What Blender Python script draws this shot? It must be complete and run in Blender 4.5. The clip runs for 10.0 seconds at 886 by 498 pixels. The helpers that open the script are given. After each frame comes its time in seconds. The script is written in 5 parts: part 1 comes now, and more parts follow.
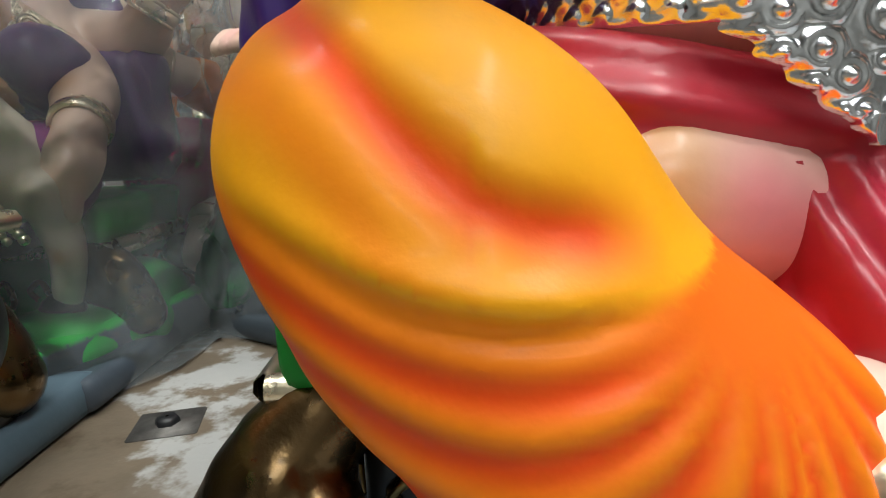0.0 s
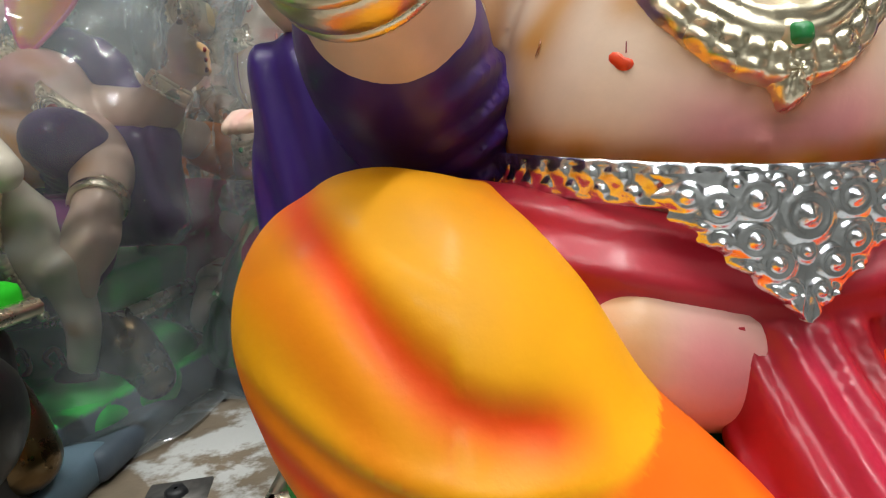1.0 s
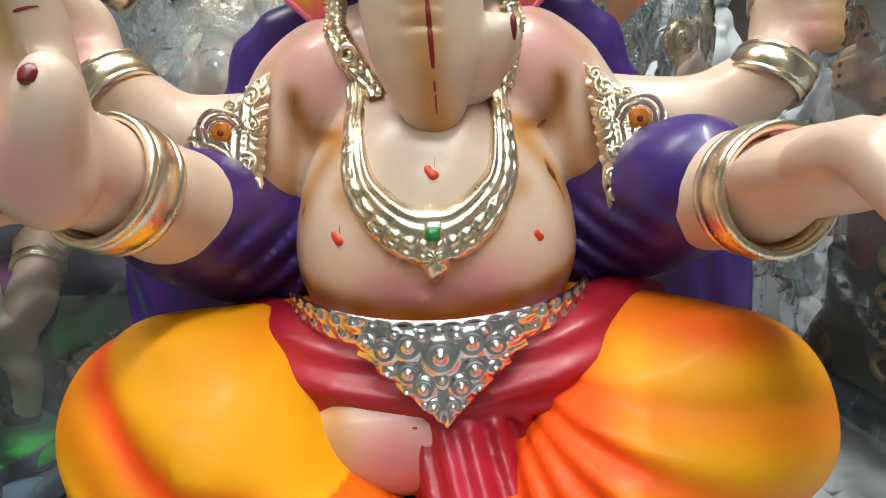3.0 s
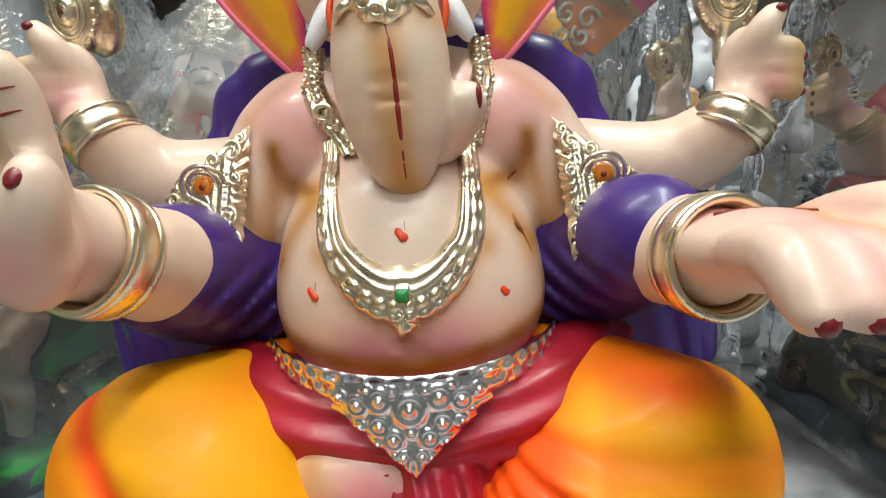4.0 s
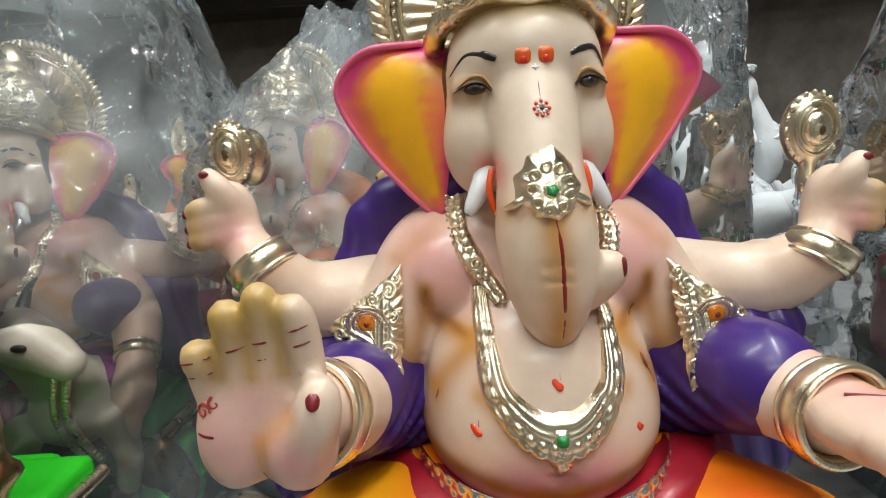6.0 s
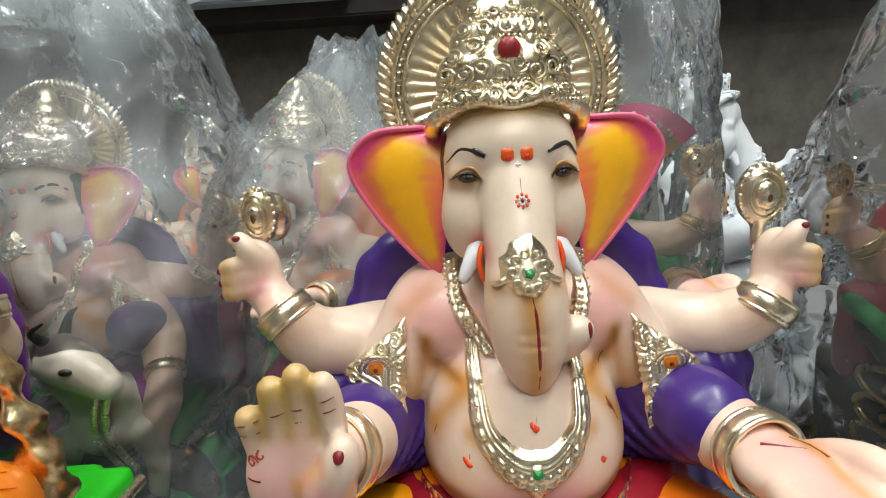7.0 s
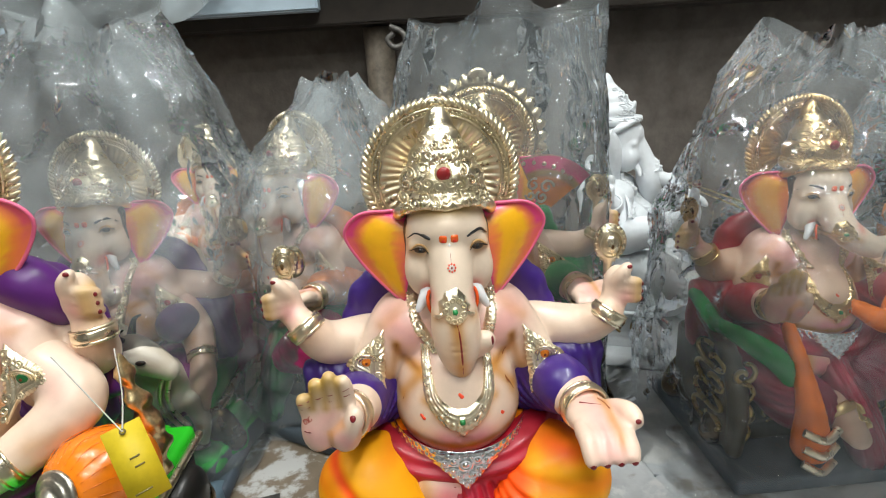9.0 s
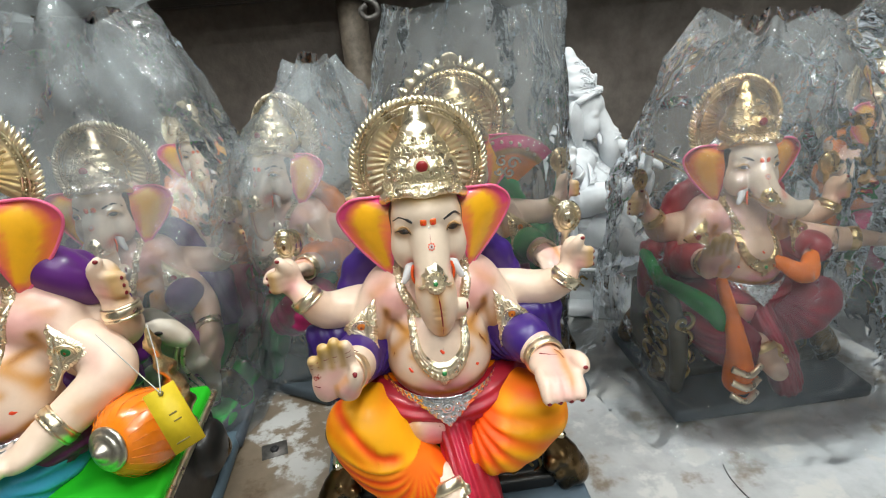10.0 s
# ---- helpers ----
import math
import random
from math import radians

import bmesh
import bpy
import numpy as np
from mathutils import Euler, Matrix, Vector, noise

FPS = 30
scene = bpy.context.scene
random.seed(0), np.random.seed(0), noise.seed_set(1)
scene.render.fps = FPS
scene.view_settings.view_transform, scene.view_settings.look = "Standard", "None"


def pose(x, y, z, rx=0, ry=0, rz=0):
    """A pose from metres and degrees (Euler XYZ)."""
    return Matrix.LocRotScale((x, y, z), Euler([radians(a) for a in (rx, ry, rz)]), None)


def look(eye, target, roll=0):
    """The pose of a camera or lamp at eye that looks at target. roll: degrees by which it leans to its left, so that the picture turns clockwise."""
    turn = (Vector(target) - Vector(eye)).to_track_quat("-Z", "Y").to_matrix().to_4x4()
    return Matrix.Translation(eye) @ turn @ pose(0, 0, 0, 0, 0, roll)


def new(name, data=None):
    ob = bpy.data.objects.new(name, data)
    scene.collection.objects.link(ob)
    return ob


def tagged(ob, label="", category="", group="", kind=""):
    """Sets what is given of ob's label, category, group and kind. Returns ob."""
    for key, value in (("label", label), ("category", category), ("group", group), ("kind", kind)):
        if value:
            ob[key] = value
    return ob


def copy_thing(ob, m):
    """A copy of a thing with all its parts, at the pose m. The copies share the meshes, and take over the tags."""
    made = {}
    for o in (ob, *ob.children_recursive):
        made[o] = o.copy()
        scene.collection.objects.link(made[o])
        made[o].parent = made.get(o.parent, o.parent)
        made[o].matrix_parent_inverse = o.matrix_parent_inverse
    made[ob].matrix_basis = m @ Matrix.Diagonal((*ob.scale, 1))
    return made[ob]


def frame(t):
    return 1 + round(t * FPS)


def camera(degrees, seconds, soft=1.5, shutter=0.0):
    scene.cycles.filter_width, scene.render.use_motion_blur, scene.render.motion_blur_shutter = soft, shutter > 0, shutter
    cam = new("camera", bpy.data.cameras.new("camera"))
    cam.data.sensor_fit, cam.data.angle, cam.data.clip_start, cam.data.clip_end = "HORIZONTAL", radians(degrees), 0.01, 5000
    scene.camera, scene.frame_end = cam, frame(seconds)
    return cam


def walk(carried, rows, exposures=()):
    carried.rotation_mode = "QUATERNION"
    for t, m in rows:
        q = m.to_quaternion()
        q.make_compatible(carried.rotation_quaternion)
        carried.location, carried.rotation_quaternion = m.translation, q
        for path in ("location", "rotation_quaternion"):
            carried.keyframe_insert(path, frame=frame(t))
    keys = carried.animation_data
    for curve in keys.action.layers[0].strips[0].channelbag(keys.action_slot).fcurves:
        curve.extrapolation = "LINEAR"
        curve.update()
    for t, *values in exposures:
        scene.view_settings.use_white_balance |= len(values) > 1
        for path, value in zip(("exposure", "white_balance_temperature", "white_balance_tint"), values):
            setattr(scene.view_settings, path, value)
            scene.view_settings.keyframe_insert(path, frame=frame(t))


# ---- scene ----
cam = camera(77.8, 10.0, soft=1.1)
METRES, EYE, TILT, LEAN, TURN = 0.6, 0.146, -12.0, 2.3, 0.0
ROWS = [
    (0.0, 0.0, 0.0, 0.0, 0.0, 0.0, -0.0),
    (0.5, -0.0054, -0.0123, 0.0281, 0.2, 1.28, 0.05),
    (1.0, 0.0052, -0.0283, 0.0491, 0.26, 2.52, 0.22),
    (1.5, 0.0285, -0.0551, 0.0737, 0.15, 3.09, 0.58),
    (2.0, 0.0657, -0.0837, 0.0882, 0.19, 2.88, 0.85),
    (2.5, 0.1059, -0.1065, 0.1, 0.1, 2.48, 1.17),
    (4.0, 0.1481, -0.1388, 0.1481, -0.46, 1.5, 1.41),
    (4.5, 0.1288, -0.1468, 0.1712, -0.84, 1.38, 1.53),
    (5.0, 0.0847, -0.1596, 0.2, -0.54, 1.38, 1.64),
    (5.5, 0.0549, -0.1742, 0.2227, 0.03, 1.49, 1.7),
    (7.0, 0.0604, -0.2689, 0.3097, 0.31, -0.19, 1.32),
    (7.5, 0.0627, -0.3306, 0.344, -0.29, -1.08, 1.17),
    (8.0, 0.0705, -0.4067, 0.3776, -1.18, -2.07, 1.41),
    (8.5, 0.0679, -0.4913, 0.4111, -2.1, -3.54, 1.6),
    (9.0, 0.0732, -0.5611, 0.4397, -3.11, -5.59, 2.11),
    (9.5, 0.0719, -0.6322, 0.4713, -4.3, -8.24, 2.96),
    (10.0, 0.0641, -0.6865, 0.4991, -5.69, -10.75, 3.55),
]
walk(cam, [(t, pose(0, 0, EYE, TILT, LEAN, TURN) @ pose(METRES * x, METRES * y, METRES * z, 90 + pitch, roll, yaw)) for t, x, y, z, yaw, pitch, roll in ROWS], [(0.0, 0.0), (4.0, 0.0), (5.5, -0.2), (7.2, -0.05), (10.0, 0.0)])

# ---- world and light ----
world = bpy.data.worlds.new("room_air")
scene.world = world
world.use_nodes = True
world.node_tree.nodes["Background"].inputs[0].default_value = (0.55, 0.62, 0.75, 1)
world.node_tree.nodes["Background"].inputs[1].default_value = 0.06


def tube_lamp(x, y, z, length, watts, rz=0.0, size=0.05, tint=(0.96, 1.0, 0.97)):
    data = bpy.data.lights.new("tube_light", "AREA")
    data.shape, data.size, data.size_y, data.energy, data.color = "RECTANGLE", length, size, watts, tint
    ob = new("tube_light", data)
    ob.matrix_world = pose(x, y, z, 0, 0, rz)
    return ob


LAMPS = [(-0.50, 0.12, 1.938, 35.0, 8), (0.70, 0.08, 1.938, 43.0, 80), (0.20, -0.75, 1.938, 22.0, -6), (0.10, -1.55, 1.938, 34.0, 4)]
for lx, ly, lz, watts, rz in LAMPS:
    tube_lamp(lx, ly, lz, 1.1, watts, rz)

# ---- materials ----
def nodes_of(name):
    m = bpy.data.materials.new(name)
    m.use_nodes = True
    nt = m.node_tree
    return m, nt, nt.nodes["Principled BSDF"]


def noise_node(nt, scale, detail=4.0, rough=0.55, coord="Object"):
    tc = nt.nodes.new("ShaderNodeTexCoord")
    n = nt.nodes.new("ShaderNodeTexNoise")
    n.inputs["Scale"].default_value, n.inputs["Detail"].default_value, n.inputs["Roughness"].default_value = scale, detail, rough
    nt.links.new(tc.outputs[coord], n.inputs["Vector"])
    return n


def bump_on(nt, bsdf, height, strength, distance, chain=None):
    b = nt.nodes.new("ShaderNodeBump")
    b.inputs["Strength"].default_value, b.inputs["Distance"].default_value = strength, distance
    nt.links.new(height, b.inputs["Height"])
    if chain:
        nt.links.new(chain.outputs[0], b.inputs["Normal"])
    nt.links.new(b.outputs[0], bsdf.inputs["Normal"])
    return b


def ramp(nt, fac, stops):
    r = nt.nodes.new("ShaderNodeValToRGB")
    while len(r.color_ramp.elements) < len(stops):
        r.color_ramp.elements.new(0.5)
    for e, (p, c) in zip(r.color_ramp.elements, stops):
        e.position, e.color = p, (*c, 1)
    nt.links.new(fac, r.inputs[0])
    return r.outputs[0]


def mix_rgb(nt, kind, fac, a, b):
    m = nt.nodes.new("ShaderNodeMix")
    m.data_type, m.blend_type = "RGBA", kind
    for sock, v in ((m.inputs[0], fac), (m.inputs[6], a), (m.inputs[7], b)):
        if isinstance(v, bpy.types.NodeSocket):
            nt.links.new(v, sock)
        else:
            sock.default_value = v
    return m.outputs[2]


def painted(name, rough, coat, metal=0.0, grain=0.10, bumpy=0.08, spec=0.5):
    """Paint or metal leaf whose pigment was sprayed on, kept in the mesh's 'paint' colours."""
    m, nt, bsdf = nodes_of(name)
    at = nt.nodes.new("ShaderNodeAttribute")
    at.attribute_name = "paint"
    n1 = noise_node(nt, 60, 5)
    n2 = noise_node(nt, 420, 3)
    shade = ramp(nt, n1.outputs["Fac"], [(0.25, (1 - grain,) * 3), (0.75, (1 + grain * 0.5,) * 3)])
    col = mix_rgb(nt, "MULTIPLY", 1.0, at.outputs["Color"], shade)
    nt.links.new(col, bsdf.inputs["Base Color"])
    rr = ramp(nt, n1.outputs["Fac"], [(0.2, (rough * 0.8,) * 3), (0.8, (rough * 1.25,) * 3)])
    nt.links.new(rr, bsdf.inputs["Roughness"])
    bsdf.inputs["Metallic"].default_value = metal
    bsdf.inputs["Specular IOR Level"].default_value = spec
    bsdf.inputs["Coat Weight"].default_value = coat
    bsdf.inputs["Coat Roughness"].default_value = 0.18
    b1 = bump_on(nt, bsdf, n2.outputs["Fac"], bumpy, 0.0006)
    bump_on(nt, bsdf, n1.outputs["Fac"], bumpy * 1.5, 0.002, b1)
    return m


PAINT = painted("sprayed_paint", 0.42, 0.25)
CLOTH = painted("matt_paint", 0.55, 0.06, 0.0, 0.06, 0.1, 0.3)
GOLD = painted("gold_leaf_paint", 0.28, 0.2, 1.0, 0.2, 0.25)
SILVER = painted("silver_leaf_paint", 0.2, 0.1, 1.0, 0.15, 0.25)
CHALK = painted("raw_plaster", 0.85, 0.0, 0.0, 0.1, 0.2)
SLOTS = [PAINT, CLOTH, GOLD, SILVER, CHALK]
M_PAINT, M_CLOTH, M_GOLD, M_SILVER, M_CHALK = range(5)

# ---- sculpting tools ----
class Soup:
    """Collects pieces of one sculpture: corners, faces, material slots and sprayed colours."""

    def __init__(self):
        self.v, self.f, self.m, self.c, self.n = [], [], [], [], 0

    def add(self, verts, faces, mat, col):
        verts = np.asarray(verts, float).reshape(-1, 3)
        faces = np.asarray(faces, int).reshape(-1, 4)
        col = np.asarray(col, float)
        if col.ndim == 1:
            col = np.tile(col, (len(verts), 1))
        self.v.append(verts), self.f.append(faces + self.n), self.c.append(col)
        self.m.append(np.full(len(faces), mat))
        self.n += len(verts)

    def grid(self, V, mat, col, wrap=False, flip=False):
        a, b = V.shape[:2]
        I = np.arange(a * b).reshape(a, b)
        if wrap:
            I = np.concatenate([I, I[:, :1]], 1)
        q = np.stack([I[:-1, :-1], I[1:, :-1], I[1:, 1:], I[:-1, 1:]], -1).reshape(-1, 4)
        self.add(V.reshape(-1, 3), q[:, ::-1] if flip else q, mat, np.asarray(col, float).reshape(-1, 3) if np.ndim(col) > 1 else col)

    def bead(self, c, r, mat, col, n=7, k=5, squash=(1, 1, 1)):
        th = np.linspace(0, math.pi, k)[:, None]
        ph = np.linspace(0, 2 * math.pi, n, endpoint=False)[None]
        V = np.stack([np.sin(th) * np.cos(ph), np.sin(th) * np.sin(ph), np.cos(th) + 0 * ph], -1) * r * np.array(squash) + np.array(c)
        self.grid(V, mat, col, True)

    def tube(self, pts, rad, mat, col, n=8):
        pts = np.asarray(pts, float)
        rad = np.broadcast_to(rad, len(pts))
        tan = np.gradient(pts, axis=0)
        tan /= np.linalg.norm(tan, axis=1)[:, None] + 1e-12
        ref = np.array([0.13, 1.0, 0.21])
        u = np.cross(tan, ref)
        u /= np.linalg.norm(u, axis=1)[:, None] + 1e-12
        w = np.cross(tan, u)
        a = np.linspace(0, 2 * math.pi, n, endpoint=False)
        V = pts[:, None] + rad[:, None, None] * (np.cos(a)[None, :, None] * u[:, None] + np.sin(a)[None, :, None] * w[:, None])
        self.grid(V, mat, col, True)

    def ring(self, c, axis, R, r, mat, col, flat=1.0, n=40):
        """A bangle round the axis; flat widens it along the axis."""
        ax = np.array(axis, float)
        ax /= np.linalg.norm(ax)
        u = np.cross(ax, (0.3, 0.9, 0.31))
        u /= np.linalg.norm(u)
        w = np.cross(ax, u)
        a = np.linspace(0, 2 * math.pi, n, endpoint=False)[:, None]
        b = np.linspace(0, 2 * math.pi, 10, endpoint=False)[None]
        rr = R + r * np.cos(b)
        V = np.array(c) + rr[..., None] * (np.cos(a)[..., None] * u + np.sin(a)[..., None] * w) + (flat * r * np.sin(b) + 0 * a)[..., None] * ax
        I = np.arange(n * 10).reshape(n, 10)
        J = np.roll(I, -1, 0)
        q = np.stack([I, J, np.roll(J, -1, 1), np.roll(I, -1, 1)], -1).reshape(-1, 4)
        self.add(V.reshape(-1, 3), q, mat, col)

    def mesh(self, name, shift=(0, 0, 0)):
        v = np.concatenate(self.v) - np.array(shift)
        f, m, c = np.concatenate(self.f), np.concatenate(self.m), np.concatenate(self.c)
        me = bpy.data.meshes.new(name)
        me.vertices.add(len(v)), me.loops.add(4 * len(f)), me.polygons.add(len(f))
        me.vertices.foreach_set("co", v.astype(np.float32).ravel())
        me.loops.foreach_set("vertex_index", f.astype(np.int32).ravel())
        me.polygons.foreach_set("loop_start", np.arange(0, 4 * len(f), 4, dtype=np.int32))
        me.polygons.foreach_set("material_index", m.astype(np.int32))
        me.update(calc_edges=True)
        me.validate()
        for s in SLOTS:
            me.materials.append(s)
        at = me.color_attributes.new("paint", "FLOAT_COLOR", "POINT")
        at.data.foreach_set("color", np.concatenate([c, np.ones((len(c), 1))], 1).astype(np.float32).ravel())
        me.polygons.foreach_set("use_smooth", np.ones(len(me.polygons), bool))
        me.update()
        return me


def s_ell(c, r, rot=None):
    c, r = np.array(c, float), np.array(r, float)
    R = np.array(Euler([radians(a) for a in rot]).to_matrix()) if rot else None
    m = r.max()

    def f(P):
        p = P - c
        if R is not None:
            p = p @ R
        k0 = np.linalg.norm(p / r, axis=-1)
        k1 = np.linalg.norm(p / (r * r), axis=-1) + 1e-9
        return k0 * (k0 - 1) / k1
    return f, c - m, c + m


def s_cap(a, b, ra, rb):
    a, b = np.array(a, float), np.array(b, float)
    ab, m = b - a, max(ra, rb)
    L = ab @ ab + 1e-12

    def f(P):
        p = P - a
        h = np.clip(p @ ab / L, 0, 1)
        return np.linalg.norm(p - h[..., None] * ab, axis=-1) - (ra + (rb - ra) * h)
    return f, np.minimum(a, b) - m, np.maximum(a, b) + m


def s_box(c, h, r=0.004, rot=None):
    c, h = np.array(c, float), np.array(h, float)
    R = np.array(Euler([radians(a) for a in rot]).to_matrix()) if rot else None
    m = np.full(3, np.linalg.norm(h)) if rot else h

    def f(P):
        p = P - c
        if R is not None:
            p = p @ R
        q = np.abs(p) - (h - r)
        return np.linalg.norm(np.maximum(q, 0), axis=-1) + np.minimum(q.max(-1), 0) - r
    return f, c - m, c + m


def curve(pts, n):
    """A smooth line through the points (any dimension)."""
    p = np.array(pts, float)
    q = np.concatenate([[2 * p[0] - p[1]], p, [2 * p[-1] - p[-2]]])
    t = np.linspace(0, len(p) - 1 - 1e-6, n)
    i = t.astype(int)
    u = (t - i)[:, None]
    a, b, c, d = q[i], q[i + 1], q[i + 2], q[i + 3]
    return 0.5 * (2 * b + (c - a) * u + (2 * a - 5 * b + 4 * c - d) * u ** 2 + (3 * b - a - 3 * c + d) * u ** 3)


class Clay:
    """Soft forms melted together on a grid of cell h and turned into one skin of faces."""

    def __init__(self, h, k=0.01):
        self.h, self.k, self.p = h, k, []

    def put(self, form, k=None, cut=False):
        self.p.append((form, self.k if k is None else k, cut))

    def limb(self, pts, rad, n=8, k=None):
        q = curve([(*p, r) for p, r in zip(pts, rad)], n)
        for a, b in zip(q[:-1], q[1:]):
            self.put(s_cap(a[:3], b[:3], a[3], b[3]), 0.003 if k is None else k)

    def fold(self, fn):
        self.relief = fn

    relief = None

    def build(self):
        h = self.h
        pad = 3 * h + 0.012
        lo = np.min([p[0][1] for p in self.p if not p[2]], axis=0) - pad
        hi = np.max([p[0][2] for p in self.p if not p[2]], axis=0) + pad
        n = np.ceil((hi - lo) / h).astype(int) + 1
        ax = [lo[i] + h * np.arange(n[i]) for i in range(3)]
        D = np.full(n, 0.05, np.float32)
        for (f, a, b), k, cut in self.p:
            i0 = np.maximum(((a - pad - lo) / h).astype(int), 0)
            i1 = np.minimum(((b + pad - lo) / h).astype(int) + 2, n)
            if (i1 <= i0).any():
                continue
            sl = tuple(slice(x, y) for x, y in zip(i0, i1))
            P = np.stack(np.meshgrid(*[ax[i][sl[i]] for i in range(3)], indexing="ij"), -1)
            d = f(P)
            o = D[sl]
            if cut:
                e = np.maximum(k - np.abs(o + d), 0) / k
                D[sl] = np.maximum(o, -d) + e * e * k / 4
            else:
                e = np.maximum(k - np.abs(o - d), 0) / k
                D[sl] = np.minimum(o, d) - e * e * k / 4
        if self.relief:
            w = np.argwhere(np.abs(D) < 0.012)
            D[tuple(w.T)] += self.relief(lo + h * w)
        self.D, self.lo, self.ax = D, lo, ax
        s = D < 0
        cells = np.zeros(n - 1, np.int8)
        offs = [(i, j, k) for i in (0, 1) for j in (0, 1) for k in (0, 1)]
        for i, j, k in offs:
            cells += s[i:n[0] - 1 + i, j:n[1] - 1 + j, k:n[2] - 1 + k]
        mixed = (cells > 0) & (cells < 8)
        W = np.argwhere(mixed)
        idx = np.full(n - 1, -1, int)
        idx[mixed] = np.arange(len(W))
        S, C = np.zeros((len(W), 3)), np.zeros(len(W))
        for o in offs:
            for x in range(3):
                if o[x]:
                    continue
                o2 = list(o)
                o2[x] = 1
                va, vb = D[tuple((W + o).T)].astype(float), D[tuple((W + o2).T)].astype(float)
                hit = (va < 0) != (vb < 0)
                t = np.where(hit, va / np.where(hit, va - vb, 1), 0)
                pt = np.array(o, float) + t[:, None] * (np.eye(3)[x])
                S += pt * hit[:, None]
                C += hit
        self.V = lo + h * (W + S / C[:, None])
        faces = []
        for x, (y, z) in enumerate(((1, 2), (2, 0), (0, 1))):
            e0 = [slice(1, -1)] * 3
            e0[x] = slice(0, -1)
            e1 = list(e0)
            e1[x] = slice(1, None)
            a, b = s[tuple(e0)], s[tuple(e1)]
            E = np.argwhere(a != b)
            inside = a[a != b]
            E[:, y] += 1
            E[:, z] += 1
            q = []
            for dy, dz in ((-1, -1), (0, -1), (0, 0), (-1, 0)):
                c = E.copy()
                c[:, y] += dy
                c[:, z] += dz
                q.append(idx[tuple(c.T)])
            q = np.stack(q, 1)
            q[~inside] = q[~inside][:, ::-1]
            faces.append(q)
        self.F = np.concatenate(faces)
        self.F = self.F[(self.F >= 0).all(1)]
        neg = s.any(1)
        j = s.argmax(1)
        I, K = np.meshgrid(np.arange(n[0]), np.arange(n[2]), indexing="ij")
        d1, d0 = D[I, j, K], D[I, np.maximum(j - 1, 0), K]
        self.front = np.where(neg, ax[1][j] - h * np.clip(d1 / (d1 - d0 - 1e-9), 0, 1), np.nan)
        return self


class Front:
    """The foremost surface of some clays, as seen along y, to lay ornaments on."""

    def __init__(self, clays, h=0.002):
        lo = np.min([c.lo for c in clays], axis=0)
        hi = np.max([[a[-1] for a in c.ax] for c in clays], axis=0)
        self.lo, self.h = lo, h
        self.x = np.arange(lo[0], hi[0], h)
        self.z = np.arange(lo[2], hi[2], h)
        M = np.full((len(self.x), len(self.z)), np.inf)
        for c in clays:
            i = np.round((self.x - c.lo[0]) / c.h).astype(int)
            k = np.round((self.z - c.lo[2]) / c.h).astype(int)
            oi, ok = (i >= 0) & (i < len(c.ax[0])), (k >= 0) & (k < len(c.ax[2]))
            sub = np.nan_to_num(c.front[np.ix_(i[oi], k[ok])], nan=np.inf)
            M[np.ix_(oi, ok)] = np.minimum(M[np.ix_(oi, ok)], sub)
        self.M = M

    def __call__(self, x, z, limit=None):
        """limit: (lowest, highest) y that is taken for the ground of one ornament."""
        fx = np.clip((np.asarray(x) - self.lo[0]) / self.h, 0, len(self.x) - 2)
        fz = np.clip((np.asarray(z) - self.lo[2]) / self.h, 0, len(self.z) - 2)
        i, k = fx.astype(int), fz.astype(int)
        u, w = fx - i, fz - k
        vals = [self.M[i, k], self.M[i + 1, k], self.M[i, k + 1], self.M[i + 1, k + 1]]
        a, b, c, d = [np.where(np.isinf(q), 0.9, q) for q in vals]
        y = (a * (1 - u) + b * u) * (1 - w) + (c * (1 - u) + d * u) * w
        return np.clip(y, *limit) if limit is not None else y


def emboss(soup, front, c, R, mat, col, thick=0.002, relief=None, nr=10, nt=40, limit=None, edge=4):
    """A raised plate with outline R(angle) round c = (x, z), laid on the front."""
    r = np.linspace(0, 1, nr)[:, None]
    th = np.linspace(0, 2 * math.pi, nt, endpoint=False)[None]
    RR = np.array([R(a) for a in th[0]])[None] if callable(R) else R
    x, z = c[0] + r * RR * np.cos(th), c[1] + r * RR * np.sin(th)
    lim = limit
    if lim is None:
        y0 = float(front(c[0], c[1]))
        lim = (y0 - 0.03, y0 + 0.03)
    y = front(x, z, lim) - thick * (1 - r ** edge) + 0.0008 * r ** edge
    if relief is not None:
        y = y - relief(r + 0 * th, th + 0 * r)
    soup.grid(np.stack([x, y, z], -1), mat, col, True)


def strip(soup, front, pts, width, mat, col, thick=0.002, n=60, m=9, relief=None, limit=None, edge=4):
    """A raised ribbon along the (x, z) line; relief(along, across) adds height."""
    p = curve(pts, n)
    t = np.gradient(p, axis=0)
    t /= np.linalg.norm(t, axis=1)[:, None]
    nn = np.stack([-t[:, 1], t[:, 0]], 1)
    w = np.interp(np.linspace(0, 1, n), np.linspace(0, 1, len(np.atleast_1d(width))), np.atleast_1d(width))
    a = np.linspace(-1, 1, m)
    q = p[:, None] + (w[:, None] * a[None])[..., None] * nn[:, None]
    y = front(q[..., 0], q[..., 1], limit) - thick * (1 - np.abs(a)[None] ** edge) + 0.0006
    if relief is not None:
        y = y - relief(np.linspace(0, 1, n)[:, None] + 0 * a[None], a[None] + np.zeros((n, 1)))
    soup.grid(np.stack([q[..., 0], y, q[..., 1]], -1), mat, col)


